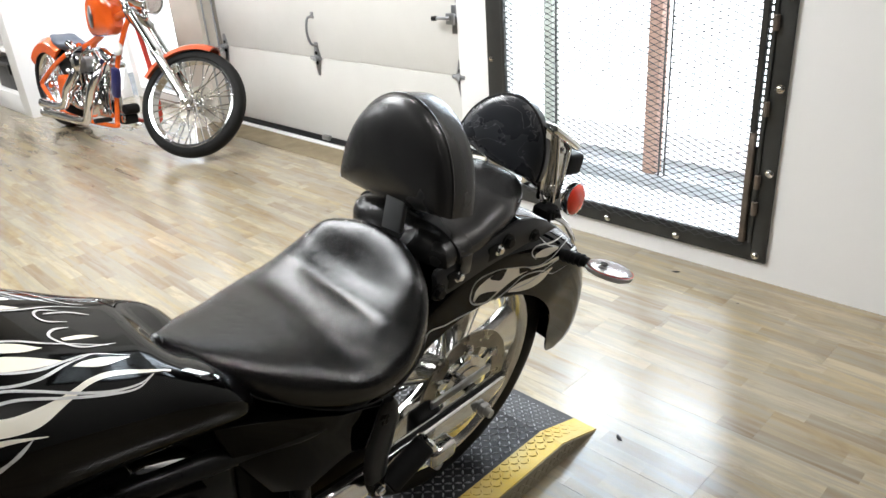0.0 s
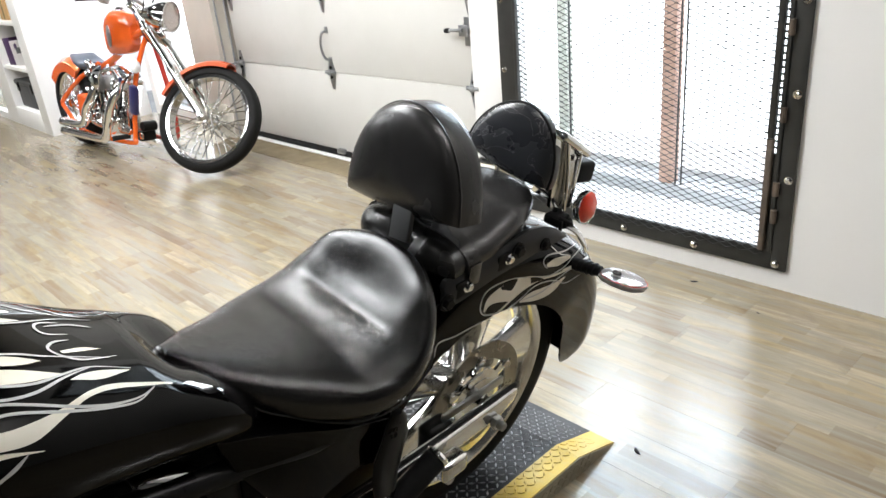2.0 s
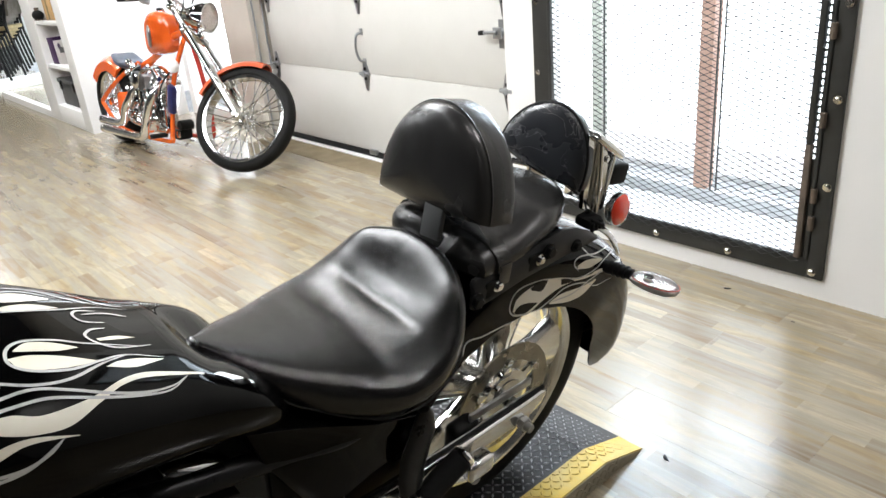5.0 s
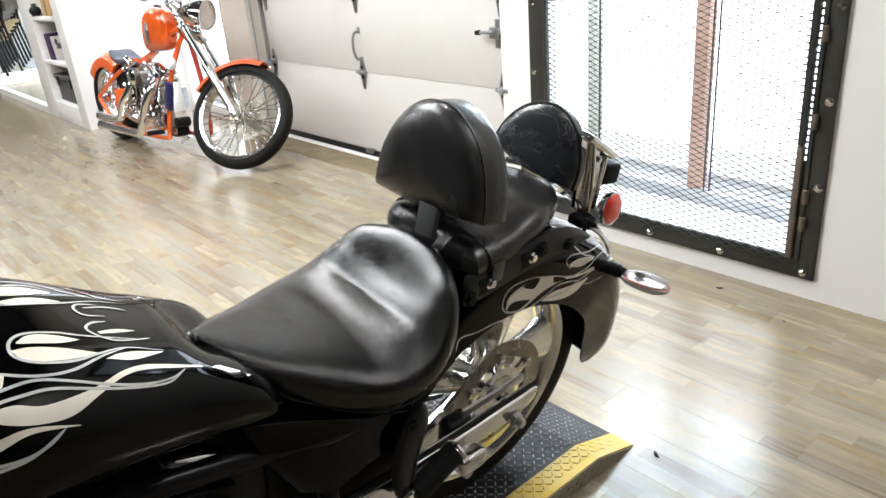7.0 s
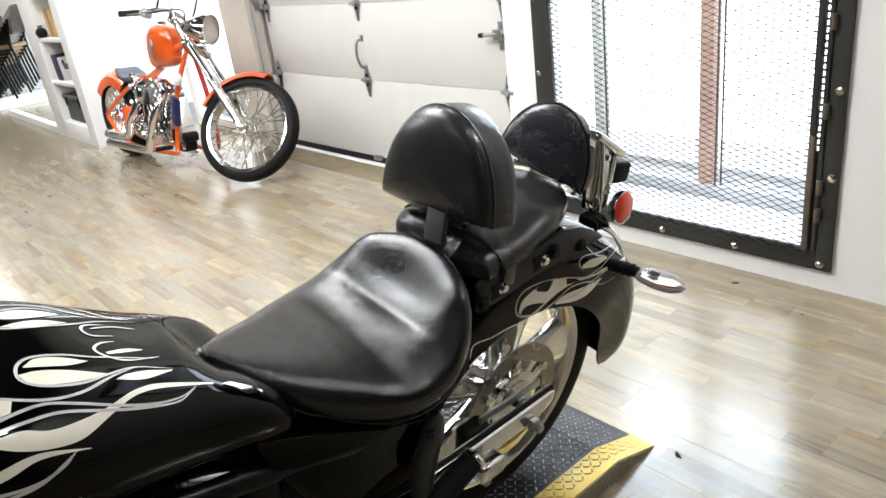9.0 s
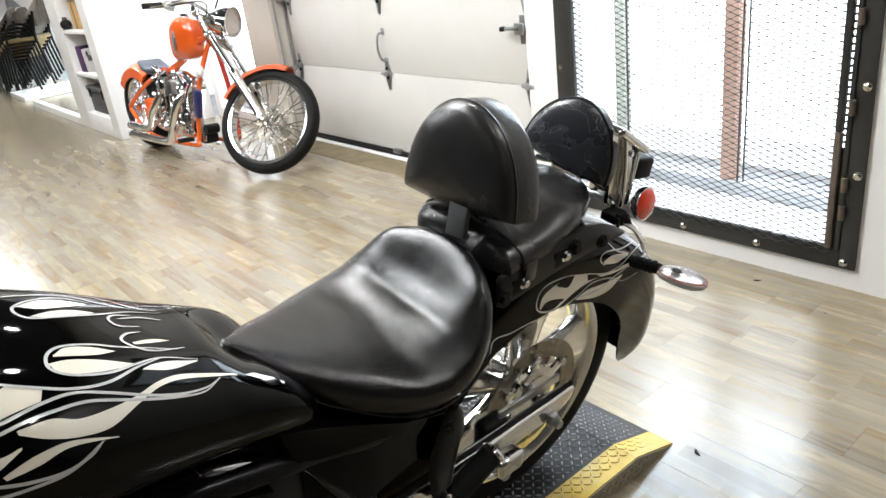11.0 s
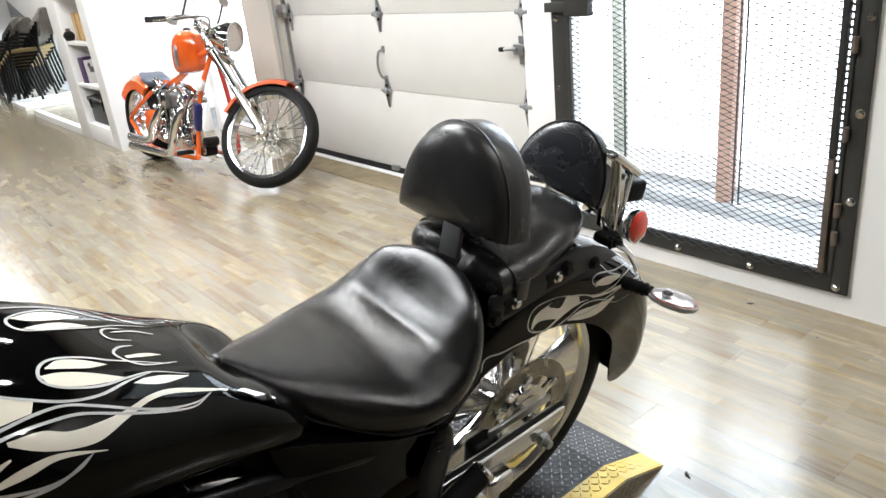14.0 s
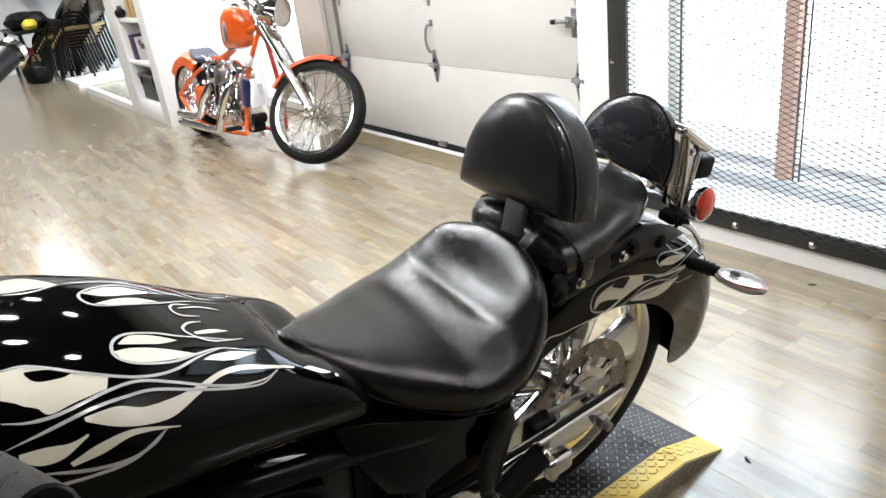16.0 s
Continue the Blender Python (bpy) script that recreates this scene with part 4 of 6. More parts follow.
PX0, PY0, PY1 = -0.020, -0.168, 0.175
PILL = spline([(-0.168, 0.746, 0.052, 0.739, 0.728), (-0.162, 0.774, 0.083, 0.748, 0.735), (-0.144, 0.794, 0.104, 0.750, 0.738), (-0.12, 0.797, 0.112, 0.752, 0.740), (-0.05, 0.800, 0.118, 0.758, 0.744), (0.04, 0.815, 0.126, 0.772, 0.748), (0.12, 0.806, 0.090, 0.770, 0.748), (0.150, 0.796, 0.062, 0.768, 0.747), (0.167, 0.782, 0.034, 0.766, 0.746), (0.175, 0.762, 0.011, 0.756, 0.744)])


def skirt(y):
    """How far the seat's front spreads over the fender strut."""
    t = min(1, max(0, (y + 0.165) / 0.02)) * min(1, max(0, (0.08 - y) / 0.14))
    return t * t * (3 - 2 * t)


def pillion_ring(y, n=44):
    """The front edge has a groove at its middle, for the backrest's post."""
    zt, w, zm, zb = PILL(y)
    out = []
    for j in range(n):
        q = 2 * math.pi * j / n
        c, s = math.cos(q), math.sin(q)
        x = (w + (max(0.0, 0.124 - PX0 - w) * skirt(y) if c > 0 else 0)) * power(c, 0.7)
        groove = 0.040 * math.exp(-((x - 0.03) / 0.026) ** 2 - ((y - PY0) / 0.035) ** 2)
        out.append((PX0 + x, y, zm + (zt - zm) * abs(s) ** 0.7 - groove if s > 0 else zm - (zm - zb) * abs(s) ** 0.4))
    return out


pillion = part("passenger_seat", loft([pillion_ring(PY0 + (PY1 - PY0) * k / 59) for k in range(60)]), M_PAD, bike, "black vinyl passenger seat")
strap = []
for y, up in ((-0.119, -0.001), (-0.118, 0.0055), (-0.087, 0.0055), (-0.086, -0.001)):
    ring = pillion_ring(y)
    mid = Vector((PX0, y, 0.765))
    strap.append([Vector(p) + (Vector(p) - mid).normalized() * up for p in ring])
part("seat_strap", loft(strap, caps=False), M_BAND, pillion, "black seat strap")
part("strap_end", turned(box(-0.0015, 0.0015, -0.0145, 0.0145, -0.032, 0.012, 0.0012), pose(0.1295, -0.101, 0.748, 0, 4, 0)), M_BAND, pillion, "black strap end over the fender strut")


def pad(half, height, thick, n=44, puff=0.5, flare=0.0, ex=0.82, ez=0.86):
    """An upright D-shaped pad, nearly straight below and round above, padded on its faces (front at -y)."""
    outline = []
    for k in range(n):
        a = math.pi * k / (n - 1)
        outline.append((half * power(math.cos(a), ex), height * power(math.sin(a), ez)))
    m = 18
    for k in range(1, m):
        t = k / m
        outline.append((-half + 2 * half * t, -flare * math.sin(math.pi * t)))
    cz = height * 0.36
    rings = []
    for y, s in ((0.5, 0.0), (0.5, 0.6), (0.5, 0.93), (0.475, 0.972), (0.42, 0.994), (0.3, 1.0), (0.15, 1.0), (-0.22, 1.0), (-0.27, 0.986), (-0.31, 0.985), (-0.40, 0.955), (-0.48, 0.905), (-0.50 - 0.08 * puff, 0.83), (-0.50 - 0.20 * puff, 0.70), (-0.50 - 0.30 * puff, 0.5), (-0.50 - 0.35 * puff, 0.25), (-0.50 - 0.36 * puff, 0.0)):
        s = max(s, 0.01)
        rings.append([(x * s, y * thick, cz + (z - cz) * s) for x, z in outline])
    return loft(rings)


BR = pose(-0.0106, -0.1281, 0.826, -12.0, -5.3, 2.8)
back = part("rider_backrest", turned(pad(0.1345, 0.181, 0.0826, puff=0.5, flare=0.008, ex=1.06, ez=0.905), BR), M_PAD, bike, "black vinyl rider backrest")
edge = [BR @ Vector((0.1345 * power(math.cos(a), 1.06), -0.022, 0.1805 * power(math.sin(a), 0.905))) for a in (math.pi * k / 30 for k in range(31))]
part("piping", tube(edge, 0.0015, 6, 2), M_PAD, back, "black seam piping")
bm = box(-0.021, 0.021, -0.006, 0.006, 0, 0.062, 0.0025)
bm.transform(pose(0.022, -0.180, 0.790, -16, -4, 6))
part("backrest_post", bm, M_BIN, bike, "black backrest post")

PB = pose(-0.0125, 0.135, 0.8236, -13.3, 11.1, 6.9)
back2 = part("passenger_backrest", turned(pad(0.100, 0.130, 0.0417, puff=0.6, flare=0.010, ex=1.08, ez=0.948), PB), M_LEATHER2, bike, "scuffed black vinyl passenger backrest")
edge = [PB @ Vector((0.100 * power(math.cos(a), 1.08), -0.010, 0.1297 * power(math.sin(a), 0.948))) for a in (math.pi * k / 30 for k in range(31))]
part("piping", tube(edge, 0.003, 6, 2), M_BLACKRUB, back2, "black seam piping")

# sissy bar, rack and tail
part("sissy_plate", turned(box(-0.05, 0.05, -0.004, 0.004, 0.0, 0.07, 0.003), pose(0, 0.172, 0.850, -10, 0, 0)), M_CHROME, bike, "chrome backrest plate")
for sx in (1, -1):
    part("sissy_bar", tube([(sx * 0.086, 0.204, 0.742), (sx * 0.083, 0.206, 0.79), (sx * 0.080, 0.202, 0.85), (sx * 0.078, 0.194, 0.902)], 0.0075, 12, flat=0.7), M_CHROME, bike, "chrome sissy bar upright")
    plate = [(0.160, 0.912), (0.222, 0.880), (0.236, 0.830), (0.246, 0.735), (0.205, 0.726), (0.172, 0.752), (0.168, 0.83)]
    bm = loft([[(sx * x, 0.20 + (y - 0.20) * f, 0.82 + (z - 0.82) * f) for y, z in plate] for x, f in ((0.066, 0.98), (0.068, 1.0), (0.073, 1.0), (0.075, 0.98))])
    part("sissy_rail", bm, M_RIM, bike, "polished side plate")
    for y, z in ((0.226, 0.845), (0.218, 0.76)):
        bolt("plate_bolt", (sx * 0.075, y, z), (sx, 0, 0), 0.006, bike, M_CHROME, "chrome bolt head")
part("seat_trim", tube([(-0.10, 0.150, 0.80), (-0.05, 0.18, 0.795), (0.0, 0.188, 0.785), (0.06, 0.185, 0.77), (0.09, 0.17, 0.755)], 0.010, 10, flat=0.6), M_CHROME, bike, "chrome trim behind the passenger seat")
part("rack_plate", turned(box(-0.06, 0.022, -0.058, 0.058, -0.009, 0.009, 0.007, 3), pose(0.066, 0.224, 0.874, -34, 0, 0)), M_RIM, bike, "polished rack end plate")
part("tail_housing", turned(box(-0.05, 0.03, -0.03, 0.03, -0.022, 0.024, 0.009, 3), pose(0.045, 0.287, 0.792, -12, 0, 0)), M_BLACKRUB, bike, "black tail lamp housing")
part("tail_bracket", turned(box(-0.05, 0.05, -0.005, 0.005, -0.07, 0.07, 0.004), pose(0.03, 0.245, 0.80, -8, 0, 0)), M_CHROME, bike, "chrome tail bracket")
SR = pose(0.074, 0.266, 0.728, 0, -6, 4) @ Matrix.Scale(1.1, 4)
bm = lathe([(0, 0.0), (0.018, 0.002), (0.029, 0.010), (0.033, 0.020), (0.033, 0.026), (0.0, 0.026)], 32, "X", closed=False)
refl = part("side_reflector", turned(bm, SR), M_CHROME, bike, "chrome reflector cup")
bm = lathe([(0.0, 0.036), (0.018, 0.034), (0.028, 0.030), (0.031, 0.025), (0, 0.025)], 32, "X", closed=False)
part("lens", turned(bm, SR), M_RED, refl, "round red lens")
bm = box(0.060, 0.100, 0.172, 0.215, 0.712, 0.734, 0.007)
tube([(0.095, 0.18, 0.735), (0.110, 0.20, 0.722), (0.10, 0.22, 0.705), (0.08, 0.245, 0.700)], 0.004, 8, bm=bm)
for k in range(3):
    box(0.099, 0.106, 0.174 + 0.013 * k, 0.183 + 0.013 * k, 0.709, 0.731, 0.003, bm=bm)
part("tail_wiring", bm, M_BLACKRUB, bike, "black wiring and connector")
part("fender_trim", tube([(0.075, 0.20, 0.715), (0.096, 0.238, 0.688), (0.106, 0.262, 0.655), (0.108, 0.278, 0.628)], 0.009, 10, flat=0.5), M_CHROME, bike, "chrome fender trim")

# turn signals
for sx in (1, -1):
    st = part("signal_stalk", tube([(sx * 0.100, 0.242, 0.607), (sx * 0.135, 0.247, 0.611), (sx * 0.168, 0.252, 0.613)], (0.014, 0.012), 14), M_BLACKRUB, bike, "black ribbed signal stalk")
    for k in range(4):
        part("rib", turned(lathe([(0.011, -0.003), (0.0150, -0.002), (0.0150, 0.002), (0.011, 0.003)], 14), pose(sx * (0.118 + 0.012 * k), 0.2445 + 0.0018 * k, 0.609 + 0.001 * k)), M_BLACKRUB, st)
    SG = pose(sx * 0.217, 0.263, 0.612, 0, -sx * 3, sx * 10)
    prof = [(0.0, -0.052), (0.011, -0.050), (0.019, -0.040), (0.0245, -0.018), (0.026, 0.005), (0.024, 0.025), (0.015, 0.042), (0.0, 0.048)]
    shell = turned(lathe(prof, 32, "X", closed=False), Matrix.Diagonal((1.08, 1.0, 0.72, 1)))
    dome = ball((-0.002, 0.002, 0.0), 0.051, 0.0248, 0.0175, 32)
    for v in shell.verts:
        v.co.z = min(v.co.z, 0.002)
    for v in dome.verts:
        v.co.z = max(v.co.z, 0.003)
    sg = part("turn_signal", turned(shell, SG), M_PAPER, bike, "pale oval turn signal body")
    part("lens", turned(dome, SG), M_LENS, sg, "clear signal lens")
    rim = [SG @ Vector((0.0505 * math.cos(a) - 0.001, 0.0258 * math.sin(a) + 0.002, 0.003)) for a in (2 * math.pi * k / 28 for k in range(29))]
    part("bulb", turned(ball((-0.016, 0.002, 0.008), 0.011, 0.0055, 0.005, 14), SG), M_DARK, sg, "dark bulb behind the lens")
    part("lens_rim", tube(rim, 0.0007, 6, 1), M_RED, sg, "thin red rim")

# fuel tank
TANK = spline([(-1.30, 0.90, 0.07, 0.82, 0.76), (-1.22, 0.955, 0.13, 0.835, 0.75), (-1.10, 0.978, 0.178, 0.84, 0.74), (-0.98, 0.966, 0.192, 0.832, 0.73), (-0.88, 0.936, 0.190, 0.818, 0.72), (-0.80, 0.903, 0.178, 0.795, 0.705), (-0.736, 0.868, 0.164, 0.768, 0.69), (-0.667, 0.826, 0.150, 0.740, 0.668),
               (-0.62, 0.800, 0.146, 0.727, 0.652), (-0.59, 0.782, 0.144, 0.718, 0.643), (-0.565, 0.762, 0.141, 0.708, 0.636), (-0.545, 0.738, 0.135, 0.696, 0.631), (-0.525, 0.706, 0.118, 0.668, 0.627), (-0.51, 0.678, 0.100, 0.655, 0.625)])


def tank_point(y, q, lift=0.0):
    """q in degrees: 0 at the near side, 90 on top, 180 at the far side, negative below."""
    zt, w, zm, zb = TANK(y)
    c, s = math.cos(radians(q)), math.sin(radians(q))
    w, zt = w + lift, zt + lift
    x = w * power(c, 0.85)
    z = zm + (zt - zm) * s ** 0.85 if s > 0 else zm - (zm - zb) * abs(s) ** 0.8
    if s > 0 and y > -0.64:
        z -= 0.032 * min(1.0, (y + 0.64) / 0.04) * math.exp(-(x / 0.080) ** 2)
    return Vector((x, y, z))


rings = [[tank_point(-1.30 + 0.79 * k / 60, 360 * j / 56 - 90) for j in range(56)] for k in range(61)]
tank = part("fuel_tank", loft(rings), M_GLOSS, bike, "gloss black fuel tank")

# side covers and frame below the seat
for sx in (1, -1):
    shape = [(-0.605, 0.692), (-0.555, 0.668), (-0.49, 0.634), (-0.39, 0.583), (-0.30, 0.548), (-0.285, 0.505), (-0.33, 0.484), (-0.40, 0.475), (-0.465, 0.458), (-0.53, 0.505), (-0.585, 0.615)]
    cover = bmesh.new()
    loft([[(sx * (x + (0.010 if z < 0.60 and x > 0.1 else 0)), -0.44 + (y + 0.44) * f, 0.56 + (z - 0.56) * f) for y, z in shape] for x, f in ((0.02, 1.0), (0.128, 1.0), (0.134, 0.985), (0.137, 0.95))], bm=cover)
    part("side_cover", cover, M_GLOSS, bike, "gloss black side cover")
    part("frame_rail", tube([(sx * 0.06, -1.25, 0.80), (sx * 0.10, -0.95, 0.70), (sx * 0.120, -0.72, 0.645), (sx * 0.120, -0.55, 0.60), (sx * 0.125, -0.42, 0.57), (sx * 0.120, -0.25, 0.58)], 0.019, 14), M_SATIN, bike, "black frame rail")
    part("frame_tube", tube([(sx * 0.07, -1.3, 0.66), (sx * 0.13, -1.2, 0.30), (sx * 0.14, -1.0, 0.19), (sx * 0.14, -0.6, 0.18), (sx * 0.13, -0.48, 0.30), (sx * 0.12, -0.46, 0.55)], 0.018, 14), M_SATIN, bike, "black frame tube")
part("frame_top", tube([(0, -1.4, 0.80), (0, -1.0, 0.74), (0, -0.6, 0.62), (0, -0.2, 0.58)], 0.035, 14), M_SATIN, bike)
part("battery_box", box(-0.10, 0.10, -0.56, -0.27, 0.30, 0.59, 0.015), M_DARK, bike, "black battery box")

# Dark box, added so nothing shows through the black gap under the tank
part("gap_filler", box(-0.095, 0.095, -1.15, -0.54, 0.40, 0.66, 0.03, 3), M_DARK, bike, "dark filler box closing the gap under the tank")
part("inner_fender", box(-0.10, 0.10, -0.56, -0.24, 0.36, 0.62, 0.02, 3), M_DARK, bike)
# engine
part("crankcase", box(-0.135, 0.135, -1.08, -0.55, 0.17, 0.40, 0.05, 4), M_DARK, bike, "black engine case")
part("clutch_cover", turned(lathe([(0, 0), (0.12, 0), (0.12, 0.02), (0.10, 0.045), (0, 0.05)], 40, "X", closed=False), pose(0.132, -0.70, 0.30)), M_POLISH, bike, "polished engine cover")
for name, y0, y1 in (("rear", -0.76, -0.66), ("front", -0.93, -1.06)):
    cyd = part("cylinder", cyl((0, y0, 0.38), (0, y1, 0.62), 0.055, 28), M_DARK, bike, "black finned cylinder")
    d = Vector((0, y1 - y0, 0.24)).normalized()
    for k in range(8):
        c = Vector((0, y0, 0.42)) + d * (0.026 * k)
        fin = box(-0.112, 0.112, -0.085, 0.085, -0.0025, 0.0025, 0.002, 1)
        part("fin", turned(fin, Matrix.Translation(c) @ d.to_track_quat("Z", "Y").to_matrix().to_4x4()), M_DARK if k % 3 else M_POLISH, cyd)
    part("cylinder_head", turned(box(-0.118, 0.118, -0.055, 0.045, 0, 0.04, 0.015, 3), Matrix.Translation(Vector((0, y0, 0.42)) + d * 0.215) @ d.to_track_quat("Z", "Y").to_matrix().to_4x4()), M_CHROME, cyd, "chrome cylinder head")

# front end: handlebar, forks and front wheel
part("handlebar", tube([(-0.405, -0.788, 1.100), (-0.33, -0.863, 1.077), (-0.20, -1.05, 1.11), (-0.10, -1.22, 1.10), (0, -1.24, 1.09), (0.10, -1.22, 1.10), (0.20, -1.08, 1.06), (0.33, -0.957, 1.030), (0.46, -0.930, 1.10)], 0.0125, 12), M_CHROME, bike, "chrome handlebar")
for sx, a, b in ((-1, (-0.41, -0.783, 1.101), (-0.33, -0.863, 1.077)), (1, (0.47, -0.928, 1.105), (0.34, -0.955, 1.035))):
    a, b = Vector(a), Vector(b)
    d = (b - a).normalized()
    gr = part("grip", cyl(a, b, 0.0175, 20), M_SATIN, bike, "dark grey handlebar grip")
    if sx < 0:
        part("grip_end", cyl(a - d * 0.022, a, 0.0205, 20, 0.006), M_POLISH, gr, "brushed metal grip end")
    if sx < 0:
        part("lever", tube([b + Vector((0, -0.03, 0)), (a + b) / 2 + Vector((0, -0.06, 0)), a + Vector((0, -0.06, 0))], 0.007, 8, flat=0.6), M_CHROME, gr, "chrome lever")
for sx in (1, -1):
    part("fork_leg", cyl((sx * 0.10, -1.26, 1.06), (sx * 0.10, -1.66, 0.335), 0.026, 18), M_CHROME, bike, "chrome fork leg")
fw = part("front_wheel", turned(lathe([(0.245, -0.035), (0.26, -0.042), (0.262, 0), (0.26, 0.042), (0.245, 0.035), (0.24, 0)], 60), pose(0, -1.66, 0.335)), M_CHROME, bike, "chrome wheel rim")
part("tyre", turned(lathe([(0.258, -0.04), (0.30, -0.058), (0.328, -0.04), (0.335, 0), (0.328, 0.04), (0.30, 0.058), (0.258, 0.04)], 72), pose(0, -1.66, 0.335)), M_TYRE, fw, "black road tyre")
for k in range(5):
    bm = cyl((0, 0.03, 0), (0, 0.25, 0), 0.018, 10)
    bm.transform(pose(0, -1.66, 0.335) @ Matrix.Rotation(2 * math.pi * k / 5, 4, "X"))
    part("spoke", bm, M_CHROME, fw)
part("hub", cyl((-0.1, -1.66, 0.335), (0.1, -1.66, 0.335), 0.04, 20), M_POLISH, fw)
bm = ball((0, -1.42, 0.92), 0.085, 0.11, 0.085)
part("headlamp", bm, M_CHROME, bike, "chrome headlamp")
part("side_stand", tube([(0.12, -0.62, 0.20), (0.20, -0.64, 0.08), (0.255, -0.66, -0.046)], 0.012, 10), M_DARK, bike, "black side stand")


def on_surface(fn, pts, steps=6):
    """A smooth run through pairs of surface coordinates."""
    return [(p.x, p.y) for p in smooth_path([(u, v * 0.01, 0) for u, v in pts], steps)]


def flame_fill(fn, upper, lower, lift):
    a, b = on_surface(fn, upper, 8), on_surface(fn, lower, 8)
    n = min(len(a), len(b))
    rows = []
    for i in range(n):
        (u0, v0), (u1, v1) = a[round(i * (len(a) - 1) / (n - 1))], b[round(i * (len(b) - 1) / (n - 1))]
        rows.append([fn(u0 + (u1 - u0) * k / 6, (v0 + (v1 - v0) * k / 6) * 100, lift) for k in range(7)])
    return loft(rows, caps=False, closed=False)


def flame_line(fn, pts, width, lift):
    path = on_surface(fn, pts, 8)
    rows = []
    for i, (u, v) in enumerate(path):
        p = fn(u, v * 100, lift)
        (ua, va), (ub, vb) = path[max(i - 1, 0)], path[min(i + 1, len(path) - 1)]
        way = (fn(ub, vb * 100, lift) - fn(ua, va * 100, lift)).normalized()
        e = 0.002
        n = (fn(u + e, v * 100, lift) - p).cross(fn(u, v * 100 + 0.2 if v > 2 else v * 100 + 0.004, lift) - p).normalized()
        side = way.cross(n)
        t = i / (len(path) - 1)
        w = width * min(1.0, 0.25 + 5 * t, 0.25 + 3 * (1 - t))
        rows.append([p - side * w, p + n * 0.0001, p + side * w])
    return loft(rows, caps=False, closed=False)


def tank_fill(up, lo):
    part("flame", flame_fill(tank_point, up, lo, 0.0006), M_FLAME, tank, "cream painted flame")


def tank_line(*pts):
    part("flame_outline", flame_line(tank_point, pts, 0.0019, 0.0011), M_PIN, tank, "silver flame outline")


def fender_flame(phi, s100, lift):
    return fender_point(phi, max(0.05, min(0.995, s100 / 100)), lift)


def fender_fill(up, lo):
    part("flame", flame_fill(fender_flame, up, lo, 0.0006), M_FLAME, fender, "cream painted flame")


def fender_gap(up, lo):
    part("flame_gap", flame_fill(fender_flame, up, lo, 0.0012), M_GLOSS, fender, "black gap in the flame")


def fender_line(*pts):
    part("flame_outline", flame_line(fender_flame, pts, 0.0017, 0.0011), M_PIN, fender, "silver flame outline")


tank_fill([(-0.828, 98.5), (-0.802, 104.5), (-0.778, 106.5), (-0.752, 104)], [(-0.828, 98.5), (-0.808, 96.5), (-0.784, 98), (-0.754, 102.5)])
tank_fill([(-0.82, 91.5), (-0.794, 95), (-0.772, 96.5), (-0.75, 95.5)], [(-0.82, 91.5), (-0.798, 91), (-0.776, 92.5), (-0.75, 95)])
tank_fill([(-0.82, 69.5), (-0.804, 73.5), (-0.78, 73), (-0.756, 70)], [(-0.82, 69), (-0.806, 68.5), (-0.778, 68), (-0.756, 70)])
tank_fill([(-0.828, 65.5), (-0.808, 66.5), (-0.778, 65), (-0.744, 61.5)], [(-0.828, 65), (-0.818, 59.5), (-0.782, 58), (-0.744, 61)])
tank_fill([(-0.932, 63), (-0.912, 63.5), (-0.914, 60.5), (-0.906, 56.5), (-0.884, 56.5), (-0.868, 58), (-0.844, 53.5)], [(-0.94, 51.5), (-0.93, 49.5), (-0.924, 47.5), (-0.914, 45.5), (-0.906, 42), (-0.88, 45), (-0.85, 48)])
tank_fill([(-0.912, 63.5), (-0.892, 61.5), (-0.868, 58)], [(-0.914, 61.5), (-0.892, 61), (-0.868, 58)])
tank_fill([(-0.88, 37.5), (-0.848, 39), (-0.824, 36), (-0.794, 37.5), (-0.762, 42), (-0.726, 50), (-0.692, 53), (-0.63, 50.5)], [(-0.88, 35.5), (-0.856, 30), (-0.828, 27), (-0.798, 28), (-0.762, 37.5), (-0.73, 46), (-0.696, 49.5), (-0.632, 49)])
tank_fill([(-0.906, 19.5), (-0.874, 24.5), (-0.84, 26.5), (-0.796, 22)], [(-0.904, 17.5), (-0.874, 19.5), (-0.842, 23.5), (-0.796, 21.5)])
tank_fill([(-0.942, 29), (-0.92, 29), (-0.9, 28), (-0.882, 30)], [(-0.944, 26), (-0.928, 22), (-0.908, 22.5), (-0.882, 29)])
tank_fill([(-0.9, 113.5), (-0.876, 115.5), (-0.846, 106.5)], [(-0.906, 100), (-0.882, 101.5), (-0.846, 106)])
tank_fill([(-0.732, 76), (-0.706, 79), (-0.686, 78.5)], [(-0.73, 74.5), (-0.71, 76), (-0.686, 78.5)])
tank_fill([(-0.726, 60.5), (-0.702, 62.5), (-0.67, 62.5)], [(-0.74, 57.5), (-0.708, 56.5), (-0.67, 62)])
tank_line((-0.744, 105.5), (-0.776, 109), (-0.812, 103.5), (-0.832, 96.5), (-0.824, 91), (-0.792, 91), (-0.748, 94), (-0.706, 99.5), (-0.668, 102))
tank_line((-0.742, 119.5), (-0.718, 112), (-0.694, 105), (-0.67, 105.5))
tank_line((-0.846, 106.5), (-0.808, 111), (-0.766, 113.5), (-0.736, 107), (-0.696, 102.5))
tank_line((-0.71, 95.5), (-0.732, 94), (-0.74, 90.5), (-0.732, 87.5), (-0.71, 88))
tank_line((-0.73, 91.5), (-0.7, 94.5), (-0.676, 94))
tank_line((-0.714, 84), (-0.732, 82), (-0.742, 77.5), (-0.732, 72.5), (-0.712, 70), (-0.674, 73))
